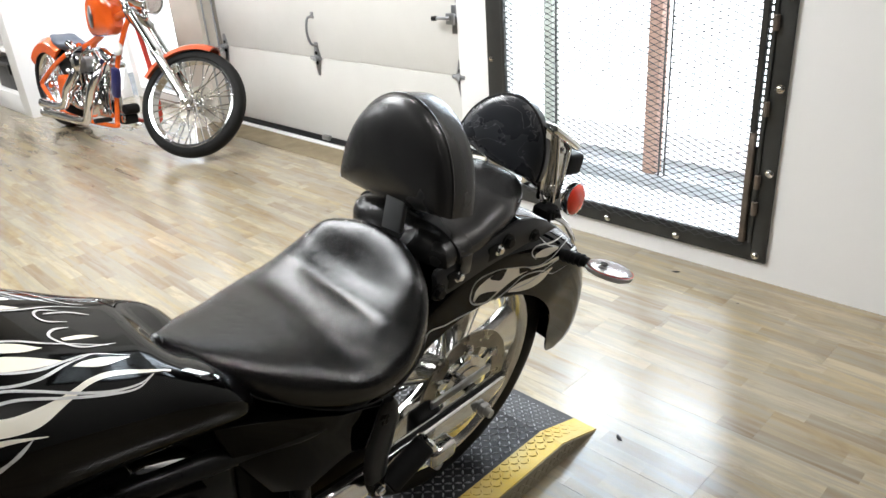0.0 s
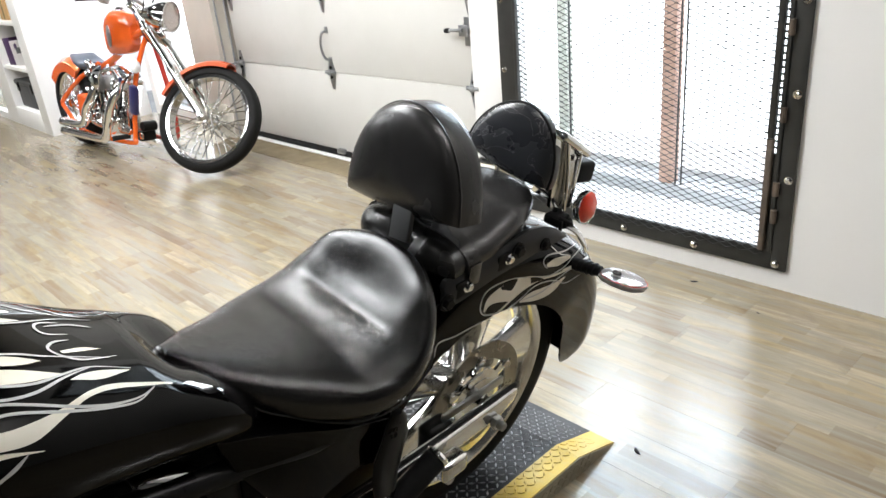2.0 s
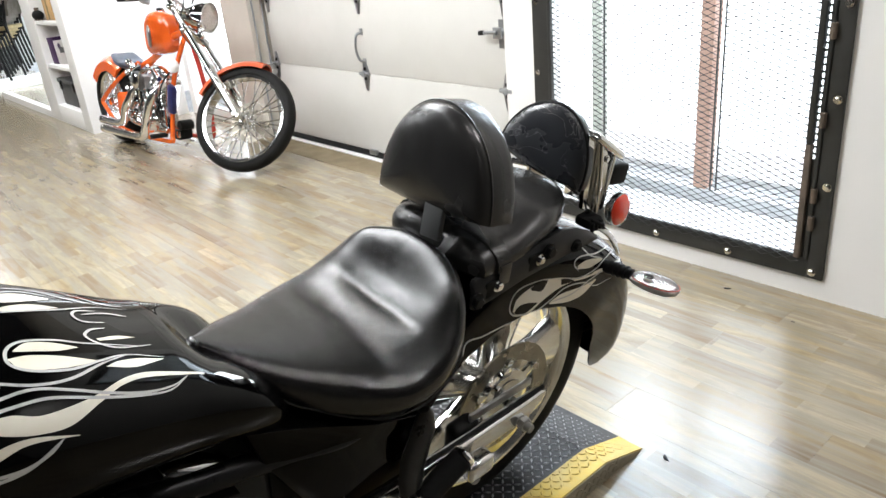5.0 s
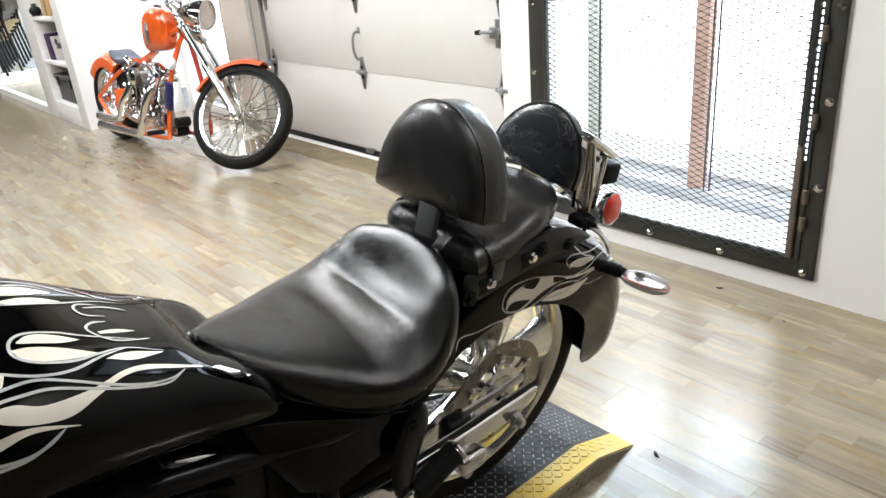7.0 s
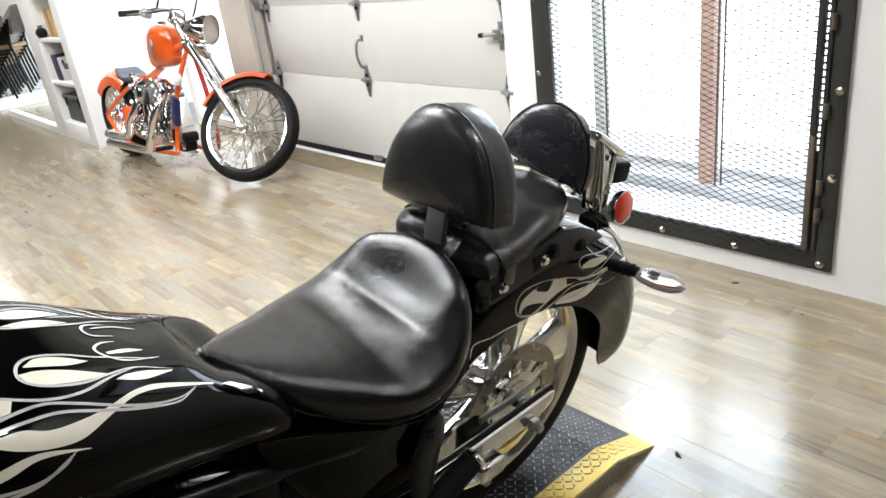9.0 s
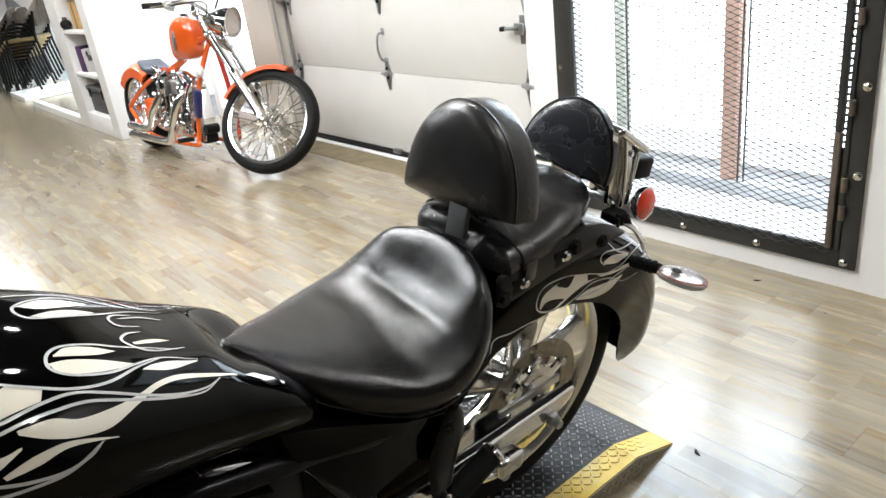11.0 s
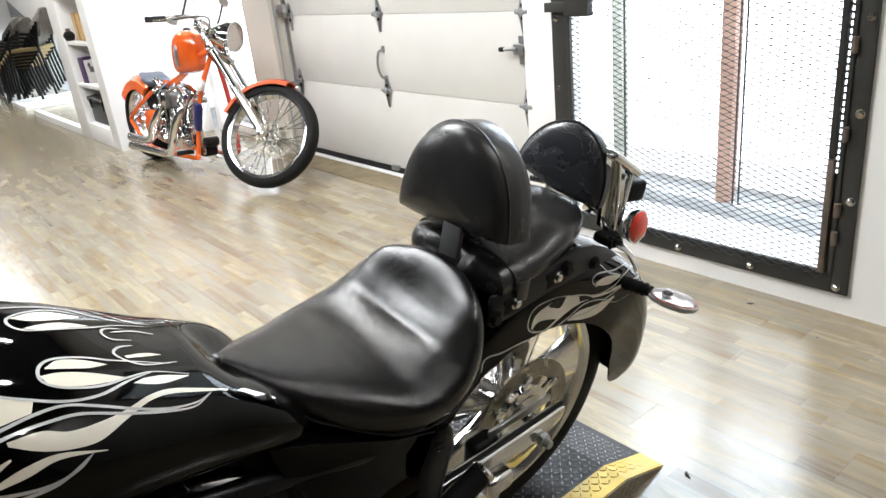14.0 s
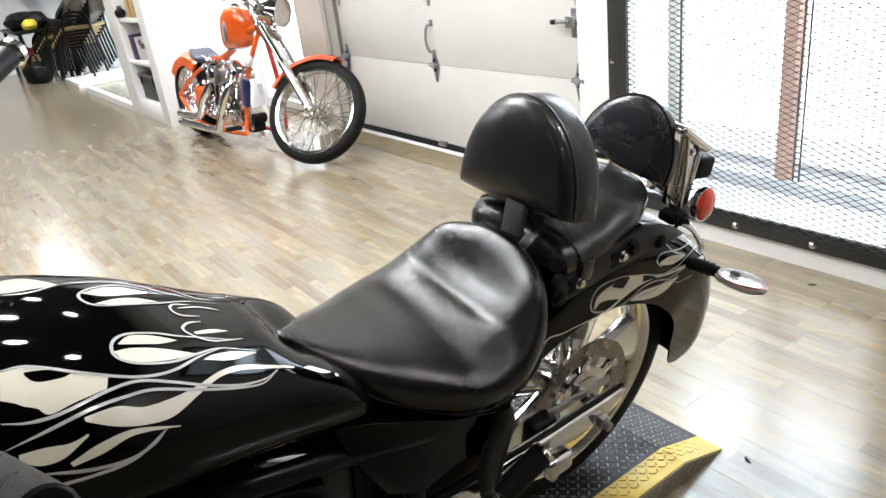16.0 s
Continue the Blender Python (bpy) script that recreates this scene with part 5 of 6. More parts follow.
tank_line((-0.684, 71.5), (-0.746, 72.5), (-0.778, 74.5), (-0.81, 74), (-0.826, 69.5), (-0.828, 62.5), (-0.81, 58), (-0.776, 57), (-0.744, 61), (-0.71, 65), (-0.668, 63.5))
tank_line((-0.932, 63.5), (-0.906, 63.5), (-0.858, 56), (-0.816, 51), (-0.78, 52), (-0.742, 59.5), (-0.71, 65))
tank_line((-0.946, 42.5), (-0.924, 40.5), (-0.896, 41.5), (-0.85, 47), (-0.818, 49), (-0.786, 46), (-0.748, 41.5), (-0.712, 39.5), (-0.678, 42), (-0.654, 48.5))
tank_line((-0.95, 32), (-0.914, 35.5), (-0.87, 40.5), (-0.84, 42.5), (-0.808, 43.5), (-0.764, 40), (-0.722, 38), (-0.684, 39), (-0.656, 47.5))
tank_line((-0.934, 19), (-0.89, 13.5), (-0.854, 12.5), (-0.828, 16.5), (-0.81, 22.5))
tank_line((-0.93, 12), (-0.892, 10.5), (-0.85, 12), (-0.81, 22.5))
tank_line((-0.906, 98.5), (-0.876, 100), (-0.842, 107))
fender_fill([(66.5, 54.5), (62, 48.5), (52.5, 43.5)], [(65.5, 58), (58.5, 55.5), (52.5, 45.5)])
fender_fill([(53.5, 57), (47.5, 48), (34.5, 24)], [(55.5, 61.5), (46, 51.5), (34, 25)])
fender_fill([(99, 84.5), (97, 70.5), (91.5, 65), (84, 63), (74.5, 65.5), (66, 67.5), (59, 65), (51.5, 58)], [(97, 94), (90, 99), (83.5, 91), (76.5, 81.5), (70.5, 75.5), (65, 71.5), (58, 67.5), (51, 58.5)])
fender_fill([(77, 94), (70.5, 85.5), (62.5, 80.5), (55.5, 74), (50.5, 65)], [(76, 95.5), (66.5, 95.5), (58.5, 91.5), (53, 82.5), (50, 66)])
fender_fill([(126.5, 96), (123, 96.5), (117.5, 100), (108, 100), (104, 100)], [(126.5, 100), (122, 100), (115.5, 100), (108, 100), (104, 100)])
fender_gap([(90.5, 65), (86, 62), (81.5, 64)], [(89.5, 69.5), (84, 75.5), (81.5, 65)])
fender_gap([(98.5, 87), (95, 81.5), (85, 89)], [(97, 92.5), (91.5, 97), (85, 90)])
fender_gap([(74, 67), (69.5, 68), (65, 70.5)], [(72.5, 74.5), (68.5, 73), (65, 71.5)])
fender_line((74.5, 67), (88, 59.5), (97.5, 58.5), (100.5, 78.5), (97, 94), (86, 100), (76.5, 90.5), (69, 78), (57.5, 72), (48, 71), (41.5, 56.5))
fender_line((74.5, 67), (63, 68), (55.5, 58), (50.5, 42), (40, 20))
fender_line((77, 94), (62.5, 85.5), (54.5, 68), (47, 49), (34, 25))
fender_line((65, 59.5), (69, 52.5), (67, 45.5), (57, 40), (45, 23))
fender_line((52.5, 43.5), (60.5, 43.5), (66.5, 32.5))
fender_line((124.5, 84.5), (120.5, 69), (113, 88), (99, 100), (88.5, 100))
# small winged badge, plain shapes
for up, lo, metal in (([(-0.618, 50), (-0.606, 52.5), (-0.594, 50), (-0.582, 47)], [(-0.618, 49.5), (-0.608, 47.5), (-0.597, 45), (-0.582, 46)], M_SILVER), ([(-0.604, 46), (-0.596, 47.5), (-0.586, 46), (-0.568, 44)], [(-0.604, 45), (-0.598, 40), (-0.590, 38.5), (-0.568, 42.5)], M_CHROME)):
    part("badge", flame_fill(tank_point, up, lo, 0.0022), metal, tank, "small silver tank badge")


# ---- orange chopper ----
CH = pose(-6.50, 2.80, 0.0, -6, 0.7, 5.6)
chop = thing("chopper", "orange custom chopper with chrome engine and raked fork", "motorcycle", CH)
RAKE, STEER = radians(46), radians(37)
AX = Vector((1.83, 0, 0.352))
way = Vector((-math.sin(RAKE), 0, math.cos(RAKE)))
TURN = Matrix.Translation(AX) @ Matrix.Rotation(STEER, 4, way) @ Matrix.Translation(-AX)


def wire_wheel(parent, m, R, hw, rim_r, name, spokes):
    rim = part(name, turned(lathe([(rim_r - 0.016, -hw * 0.75), (rim_r, -hw * 0.85), (rim_r + 0.012, -hw * 0.7), (rim_r - 0.002, -hw * 0.3), (rim_r - 0.002, hw * 0.3), (rim_r + 0.012, hw * 0.7), (rim_r, hw * 0.85), (rim_r - 0.016, hw * 0.75), (rim_r - 0.012, 0)], 64, "Y"), m), M_RIM, parent, "chrome wire wheel rim")
    prof = [(rim_r, -hw * 0.8)]
    for k in range(17):
        a = math.pi * k / 16 - math.pi / 2
        t = R - rim_r - 0.01
        prof.append((rim_r + 0.01 + t * power(math.cos(a), 0.7), hw * power(math.sin(a), 0.85)))
    prof.append((rim_r, hw * 0.8))
    part("tyre", turned(lathe(prof, 80, "Y"), m), M_TYRE, rim, "black tyre")
    part("hub", turned(lathe([(0, -hw * 1.1), (0.028, -hw * 1.1), (0.034, -hw * 0.9), (0.02, -hw * 0.6), (0.02, hw * 0.6), (0.034, hw * 0.9), (0.028, hw * 1.1), (0, hw * 1.1)], 24, "Y", closed=False), m), M_CHROME, rim, "chrome hub")
    for k in range(spokes):
        a = 2 * math.pi * k / spokes
        side = 1 if k % 2 else -1
        off = 0.32 if (k // 2) % 2 else -0.32
        p = Vector((0.032 * math.cos(a + off * 2.6), side * hw * 0.85, 0.032 * math.sin(a + off * 2.6)))
        q = Vector(((rim_r - 0.008) * math.cos(a), 0, (rim_r - 0.008) * math.sin(a)))
        part("spoke", turned(cyl(p, q, 0.0036, 6), m), M_RIM, rim)
    return rim


# front assembly, turned to its left
fw = wire_wheel(chop, TURN @ Matrix.Translation(AX), 0.345, 0.050, 0.284, "front_wheel", 36)
part("brake_disc", turned(lathe([(0.055, 0.062), (0.135, 0.062), (0.135, 0.067), (0.055, 0.067)], 48, "Y"), TURN @ Matrix.Translation(AX)), M_DISC, fw, "steel brake disc")
for sy in (1, -1):
    lo, mid, hi = AX + Vector((0, sy * 0.105, 0)), AX + way * 0.38 + Vector((0, sy * 0.105, 0)), AX + way * 0.97 + Vector((0, sy * 0.105, 0))
    part("fork_slider", turned(cyl(lo - way * 0.03, mid, 0.029, 20), TURN), M_POLISH, chop, "polished fork slider")
    part("fork_tube", turned(cyl(mid - way * 0.01, hi, 0.0205, 20), TURN), M_CHROME, chop, "chrome fork tube")
    part("fork_collar", turned(cyl(mid - way * 0.015, mid + way * 0.02, 0.032, 20), TURN), M_CHROME, chop)
part("axle", turned(cyl(AX + Vector((0, -0.145, 0)), AX + Vector((0, 0.145, 0)), 0.014, 14), TURN), M_CHROME, chop)
for d in (0.72, 0.92):
    c = AX + way * d
    bm = box(-0.028, 0.028, -0.14, 0.14, -0.016, 0.016, 0.01, 3)
    bm.transform(TURN @ Matrix.Translation(c) @ Matrix.Rotation(-RAKE, 4, "Y"))
    part("fork_yoke", bm, M_CHROME, chop, "chrome fork yoke")
# front fender, orange over the tyre
rings = []
for k in range(25):
    a = radians(79 + 84 * k / 24)
    r = 0.368
    rings.append([AX + Vector((math.cos(a) * (r + dz), y, math.sin(a) * (r + dz))) for y, dz in ((-0.068, -0.035), (-0.062, -0.010), (-0.035, 0.010), (0, 0.016), (0.035, 0.010), (0.062, -0.010), (0.068, -0.035), (0.060, -0.034), (0.032, 0.003), (0, 0.008), (-0.032, 0.003), (-0.060, -0.034))])
part("front_fender", turned(loft(rings), TURN), M_ORANGE2, chop, "dull orange front fender")
hl = AX + way * 0.81 + Vector((0.085, 0, 0.075))
HLM = TURN @ Matrix.Translation(hl) @ Matrix.Scale(1.3, 4)
lamp = part("headlamp", turned(lathe([(0, -0.12), (0.03, -0.115), (0.05, -0.08), (0.070, -0.02), (0.077, 0.03), (0.077, 0.045), (0.070, 0.045)], 36, "X", closed=False), HLM), M_CHROME, chop, "chrome headlamp bucket")
part("lens", turned(lathe([(0, 0.055), (0.045, 0.051), (0.070, 0.042), (0.070, 0.036), (0, 0.036)], 36, "X", closed=False), HLM), M_LENS, lamp, "clear headlamp lens")
part("reflector", turned(lathe([(0, 0.004), (0.03, 0.010), (0.055, 0.022), (0.0695, 0.034), (0.0695, 0.031), (0.055, 0.018), (0.03, 0.006), (0, 0.0)], 36, "X", closed=False), HLM), M_RIM, lamp, "silver lamp reflector")
part("headlamp_bracket", turned(tube([AX + way * 0.74, AX + way * 0.72 + Vector((0.06, 0, 0)), hl + Vector((-0.03, 0, -0.07))], 0.014, 10), TURN), M_CHROME, chop)
top = AX + way * 0.97
bar = [top + Vector((-0.19, sy * 0.33, -0.11)) if k == 0 else top + Vector((-0.12, sy * 0.25, -0.06)) if k == 1 else top + Vector((-0.04, sy * 0.16, 0.01)) if k == 2 else top + Vector((0.0, sy * 0.07, 0.03)) for sy, k in ((-1, 0), (-1, 1), (-1, 2), (-1, 3), (1, 3), (1, 2), (1, 1), (1, 0))]
part("handlebar", turned(tube(bar, 0.0125, 12), TURN), M_CHROME, chop, "chrome handlebar")
for sy in (1, -1):
    a, b = top + Vector((-0.195, sy * 0.335, -0.113)), top + Vector((-0.118, sy * 0.248, -0.058))
    gp = part("grip", turned(cyl(a, b, 0.019, 16), TURN), M_BLACKRUB, chop, "black handlebar grip")
    part("lever", turned(tube([b + Vector((0.05, 0, 0.01)), (a + b) / 2 + Vector((0.075, 0, 0.01)), a + Vector((0.06, 0, 0.0))], 0.007, 8), TURN), M_CHROME, gp, "chrome lever")
    part("switch_housing", turned(box(-0.03, 0.03, -0.03, 0.03, -0.022, 0.03, 0.01), TURN @ Matrix.Translation(b + Vector((0.025, -sy * 0.03, 0.005)))), M_CAST, chop, "cast switch housing")
    part("riser", turned(cyl(AX + way * 0.92 + Vector((0, sy * 0.06, 0)), top + Vector((0.0, sy * 0.06, 0.03)), 0.015, 12), TURN), M_CHROME, chop)
    part("cable", turned(tube([b + Vector((0.06, 0, 0.0)), top + Vector((0.12, sy * 0.14, 0.02)), top + Vector((0.10, sy * 0.06, -0.16)), AX + way * 0.5 + Vector((-0.05, sy * 0.03, 0))], 0.0045, 6), TURN), M_BLACKRUB, chop, "black control cable")

for sy, reach in ((-1, 0.30), (1, 0.26)):
    foot = top + Vector((-0.06, sy * 0.17, 0.0))
    mirror = part("mirror", turned(ball(foot + Vector((0.0, sy * 0.03, reach + 0.03)), 0.016, 0.062, 0.038, 20), TURN), M_CAST, chop, "oval chrome mirror")
    part("stem", turned(tube([foot, foot + Vector((0.01, sy * 0.02, reach * 0.5)), foot + Vector((0.0, sy * 0.03, reach))], 0.0065, 8), TURN), M_DARK, mirror, "dark mirror stem")

# frame
HEAD = AX + way * 0.80 + Vector((-0.055, 0, -0.02))
part("head_tube", cyl(HEAD - way * 0.09, HEAD + way * 0.09, 0.032, 20), M_ORANGE, chop, "orange head tube")
part("backbone", tube([HEAD, (1.0, 0, 0.83), (0.72, 0, 0.69), (0.52, 0, 0.62)], 0.026, 14), M_ORANGE, chop, "orange backbone")
for sy in (1, -1):
    part("rear_stay", tube([(0.56, sy * 0.06, 0.64), (0.36, sy * 0.10, 0.545), (0.16, sy * 0.125, 0.43), (0.0, sy * 0.13, 0.33)], 0.0165, 12), M_ORANGE, chop, "orange rear stay")
    part("lower_rail", tube([(0.0, sy * 0.13, 0.31), (0.2, sy * 0.13, 0.17), (0.45, sy * 0.13, 0.125), (1.0, sy * 0.12, 0.125)] + ([(1.04, -0.11, 0.17), (1.06, -0.10, 0.32), (1.10, -0.08, 0.55), (1.16, -0.05, 0.72), (1.21, -0.02, 0.84)] if sy < 0 else [(1.21, 0.10, 0.15), (1.275, 0.08, 0.24), (1.27, 0.055, 0.52), (1.22, 0.02, 0.82)]), 0.0165, 12), M_ORANGE if sy < 0 else M_REDTUBE, chop, "orange frame tube" if sy < 0 else "red frame tube")
part("seat_post", tube([(0.50, 0, 0.62), (0.46, 0, 0.40), (0.44, 0, 0.14)], 0.017, 12), M_ORANGE, chop, "orange seat post")

# tank
CT = spline([(0.86, 0.86, 0.07, 0.78, 0.68), (0.88, 0.93, 0.10, 0.80, 0.665), (0.95, 0.965, 0.115, 0.82, 0.665), (1.05, 0.975, 0.12, 0.83, 0.67), (1.15, 0.965, 0.115, 0.83, 0.68), (1.23, 0.94, 0.095, 0.82, 0.70), (1.28, 0.88, 0.05, 0.80, 0.74)])
rings = []
for k in range(30):
    x = 0.86 + 0.42 * k / 29
    zt, w, zm, zb = CT(x)
    x = 0.725 + (x - 0.86) * 0.74
    rings.append([(x, 0.74 * w * power(math.cos(q), 0.7), 0.040 + zm + ((zt - zm) * 1.0 if math.sin(q) > 0 else (zm - zb)) * power(math.sin(q), 0.75)) for q in (2 * math.pi * j / 32 for j in range(32))])
ct = part("fuel_tank", loft(rings), M_ORANGE, chop, "glossy orange peanut tank")
part("filler_cap", cyl((0.88, 0, 1.008), (0.88, 0, 1.028), 0.032, 20), M_CHROME, ct, "chrome filler cap")
part("oil_panel", turned(ball((0, 0, 0), 0.045, 0.012, 0.075), pose(0.835, -0.086, 0.84, 0, 0, -14)), M_CAST, ct, "grey badge plate")

# rear wheel, fender, seat
rw = wire_wheel(chop, Matrix.Translation((0.08, 0, 0.32)), 0.32, 0.095, 0.228, "rear_wheel", 36)
rings = []
for k in range(33):
    a = radians(34 + 92 * k / 32)
    r = 0.338 + 0.01 * math.cos(a) ** 2
    flare = 0.92
    rings.append([Vector((0.09 - math.cos(a) * (r + dz), y * flare, 0.32 + math.sin(a) * (r + dz))) for y, dz in ((-0.122, -0.10), (-0.120, -0.03), (-0.08, 0.006), (0, 0.016), (0.08, 0.006), (0.120, -0.03), (0.122, -0.10), (0.115, -0.099), (0.074, 0.0), (0, 0.008), (-0.074, 0.0), (-0.115, -0.099))])
part("rear_fender", loft(rings), M_ORANGE, chop, "orange rear fender")
part("oil_tank", box(0.26, 0.42, -0.14, 0.10, 0.20, 0.42, 0.04, 4), M_ORANGE, chop, "orange oil tank")
part("battery_case", box(0.39, 0.45, -0.09, 0.09, 0.24, 0.44, 0.015), M_DARK, chop)
rings = []
for x, zt, w in ((0.14, 0.668, 0.02), (0.155, 0.69, 0.065), (0.19, 0.690, 0.095), (0.25, 0.655, 0.11), (0.32, 0.632, 0.112), (0.40, 0.635, 0.09), (0.46, 0.645, 0.055), (0.50, 0.645, 0.02)):
    zb = zt - 0.05
    rings.append([(x, w * power(math.cos(q), 0.7), (zt + zb) / 2 + 0.025 * power(math.sin(q), 0.7) + 0.05 * max(0, abs(math.cos(q)) - 0.3) * 0.4) for q in (2 * math.pi * j / 24 for j in range(24))])
part("seat", loft(rings), M_BLUESEAT, chop, "blue-grey vinyl solo seat")

# engine
part("crankcase", box(0.50, 0.90, -0.10, 0.04, 0.15, 0.36, 0.045, 4), M_POLISH, chop, "polished engine case")
part("cam_cover", turned(lathe([(0, 0), (0.115, 0), (0.118, -0.02), (0.10, -0.045), (0.04, -0.05), (0.03, -0.062), (0, -0.062)], 36, "Y", closed=False), pose(0.72, -0.10, 0.27)), M_RIM, chop, "chrome cam cover")
part("gearbox", box(0.36, 0.54, -0.09, 0.09, 0.16, 0.36, 0.035, 4), M_POLISH, chop, "polished gearbox")
part("kick_cover", turned(lathe([(0, 0), (0.065, 0), (0.065, -0.03), (0.05, -0.045), (0, -0.045)], 28, "Y", closed=False), pose(0.47, -0.09, 0.27)), M_CHROME, chop)
for lean in (-0.36, 0.42):
    d = Vector((lean, 0, 1)).normalized()
    base = Vector((0.73 + 0.10 * lean, 0, 0.35))
    cy = part("cylinder", cyl(base, base + d * 0.2, 0.052, 24), M_POLISH, chop, "finned cylinder")
    rot = d.to_track_quat("Z", "Y").to_matrix().to_4x4()
    for k in range(7):
        part("fin", turned(lathe([(0.045, -0.003), (0.088, -0.0025), (0.09, 0), (0.088, 0.0025), (0.045, 0.003)], 28, "Z"), Matrix.Translation(base + d * (0.02 + 0.023 * k)) @ rot), M_RIM, cy)
    part("cylinder_head", turned(box(-0.07, 0.07, -0.085, 0.085, 0, 0.055, 0.02, 3), Matrix.Translation(base + d * 0.185) @ rot), M_RIM, cy, "polished cylinder head")
    part("rocker_cover", turned(box(-0.055, 0.055, -0.075, 0.075, 0.055, 0.10, 0.018, 3), Matrix.Translation(base + d * 0.185) @ rot), M_CHROME, cy, "chrome rocker cover")
    for s in (-0.02, 0.03):
        part("pushrod_tube", cyl((0.73 + s, -0.11, 0.30), base + d * 0.20 + Vector((s * 1.4, -0.085, 0)), 0.011, 10), M_CHROME, cy, "chrome pushrod tube")
ac = part("air_cleaner", turned(lathe([(0, 0), (0.056, 0), (0.062, -0.02), (0.058, -0.045), (0.04, -0.058), (0, -0.06)], 32, "Y", closed=False), pose(0.70, -0.13, 0.53)), M_CHROME, chop, "chrome air cleaner")
for k in range(5):
    part("cleaner_fin", turned(lathe([(0.060, -0.002), (0.070, 0), (0.060, 0.002)], 28, "Y"), pose(0.70, -0.137 - 0.008 * k, 0.53)), M_CAST, ac)
part("carburettor", box(0.66, 0.76, -0.13, -0.03, 0.47, 0.57, 0.02), M_CAST, chop)
for i, (px, z0, zb) in enumerate(((0.94, 0.52, 0.145), (0.64, 0.53, 0.215))):
    pts = [(px, -0.085, z0), (px + 0.03, -0.15, z0 - 0.03), (px + 0.0, -0.20, z0 - 0.13), (px - 0.05, -0.215, zb + 0.12), (px - 0.10, -0.22, zb + 0.025), (px - 0.18, -0.22, zb), (0.36, -0.22, zb - 0.005), (0.20, -0.22, zb - 0.005)]
    ex = part("exhaust_pipe", tube(pts, 0.03, 16), M_RIM, chop, "chrome exhaust pipe")
    part("pipe_end", cyl((0.20, -0.22, zb - 0.005), (0.165, -0.22, zb - 0.005), 0.033, 18), M_POLISH, ex)
part("oil_filter", cyl((1.06, -0.06, 0.235), (1.06, 0.04, 0.235), 0.036, 20), M_DARK, chop, "black oil filter")
part("regulator_box", box(0.98, 1.06, -0.07, 0.04, 0.13, 0.20, 0.012), M_DARK, chop, "black regulator box")
part("regulator", box(1.05, 1.09, -0.09, -0.07, 0.15, 0.20, 0.01), M_POLISH, chop, "polished regulator block")
part("front_cover", turned(box(-0.035, 0.035, -0.02, 0.02, -0.10, 0.10, 0.012), pose(1.11, -0.115, 0.43, 0, 14, 0)), M_BLUE, chop, "dark blue coil cover")
part("coil", turned(ball((0, 0, 0), 0.04, 0.035, 0.045), pose(1.16, -0.10, 0.655)), M_SHELF, chop, "white horn cover")
part("kick_stand", tube([(0.60, 0.13, 0.13), (0.62, 0.20, 0.06), (0.64, 0.27, 0.03)], 0.011, 10), M_CHROME, chop, "chrome kick stand")
part("brake_hose", tube([(1.14, -0.12, 0.62), (1.05, -0.15, 0.52), (0.98, -0.14, 0.40), (0.96, -0.12, 0.30)], 0.005, 6), M_BLACKRUB, chop)
part("foot_peg", cyl((0.98, -0.12, 0.17), (0.98, -0.24, 0.17), 0.017, 14), M_BLACKRUB, chop, "black foot peg")
for a, b, r in (((0.86, -0.10, 0.60), (0.98, -0.13, 0.56), 0.022), ((0.62, -0.12, 0.62), (0.55, -0.14, 0.66), 0.02), ((0.80, -0.13, 0.42), (0.90, -0.15, 0.36), 0.016), ((0.58, -0.13, 0.38), (0.50, -0.14, 0.30), 0.014), ((0.92, -0.12, 0.24), (1.02, -0.13, 0.20), 0.02)):
    part("fitting", cyl(a, b, r, 14), M_CHROME, chop, "chrome pipe fitting")
for pts in ([(0.88, -0.12, 0.62), (0.80, -0.17, 0.60), (0.72, -0.16, 0.45), (0.70, -0.14, 0.30)], [(0.56, -0.10, 0.64), (0.62, -0.16, 0.60), (0.66, -0.15, 0.48)], [(1.0, -0.13, 0.50), (0.94, -0.16, 0.44), (0.90, -0.14, 0.33), (0.84, -0.13, 0.25)]):
    part("oil_line", tube(pts, 0.007, 8), M_CHROME, chop, "braided oil line")

# small bright hardware over the engine
rng = random.Random(11)
for k in range(26):
    x, z = 0.48 + 0.46 * rng.random(), 0.20 + 0.42 * rng.random()
    y = -0.125 - 0.03 * rng.random()
    if k % 3:
        bolt("engine_bolt", (x, y, z), (0.2 * rng.random(), -1, 0.3 * rng.random()), 0.011 + 0.008 * rng.random(), chop, M_CHROME)
    else:
        part("engine_pipe", tube([(x, y, z), (x + 0.05 * rng.random(), y - 0.02, z + 0.04), (x + 0.09 * rng.random(), y, z + 0.09)], 0.007, 8), M_CHROME if k % 2 else M_DARK, chop)
part("engine_bracket", box(0.50, 0.62, -0.118, -0.10, 0.40, 0.52, 0.01), M_DARK, chop, "black engine bracket")


# ---- things on the shelves ----
cardbox = thing("cardboard_box", "upright brown cardboard box on a white shelf", "box")
part("carton", box(-7.76, -7.52, 2.78, 2.96, 0.922, 1.16, 0.004), M_CARD, cardbox)
part("tape", box(-7.66, -7.62, 2.777, 2.78, 0.925, 1.158, 0.001), M_TAN, cardbox, "brown packing tape")
ob = part("ornament", ball((-7.84, 2.74, 0.965), 0.055, 0.05, 0.045), M_DARK)
tagged(ob, "small dark round ornament on a white shelf", "ornament")
part("neck", cyl((-7.84, 2.74, 0.99), (-7.84, 2.74, 1.03), 0.02, 14), M_RUST, ob, "brown neck")
part("foot", cyl((-7.84, 2.74, 0.922), (-7.84, 2.74, 0.93), 0.04, 14), M_RUST, ob)
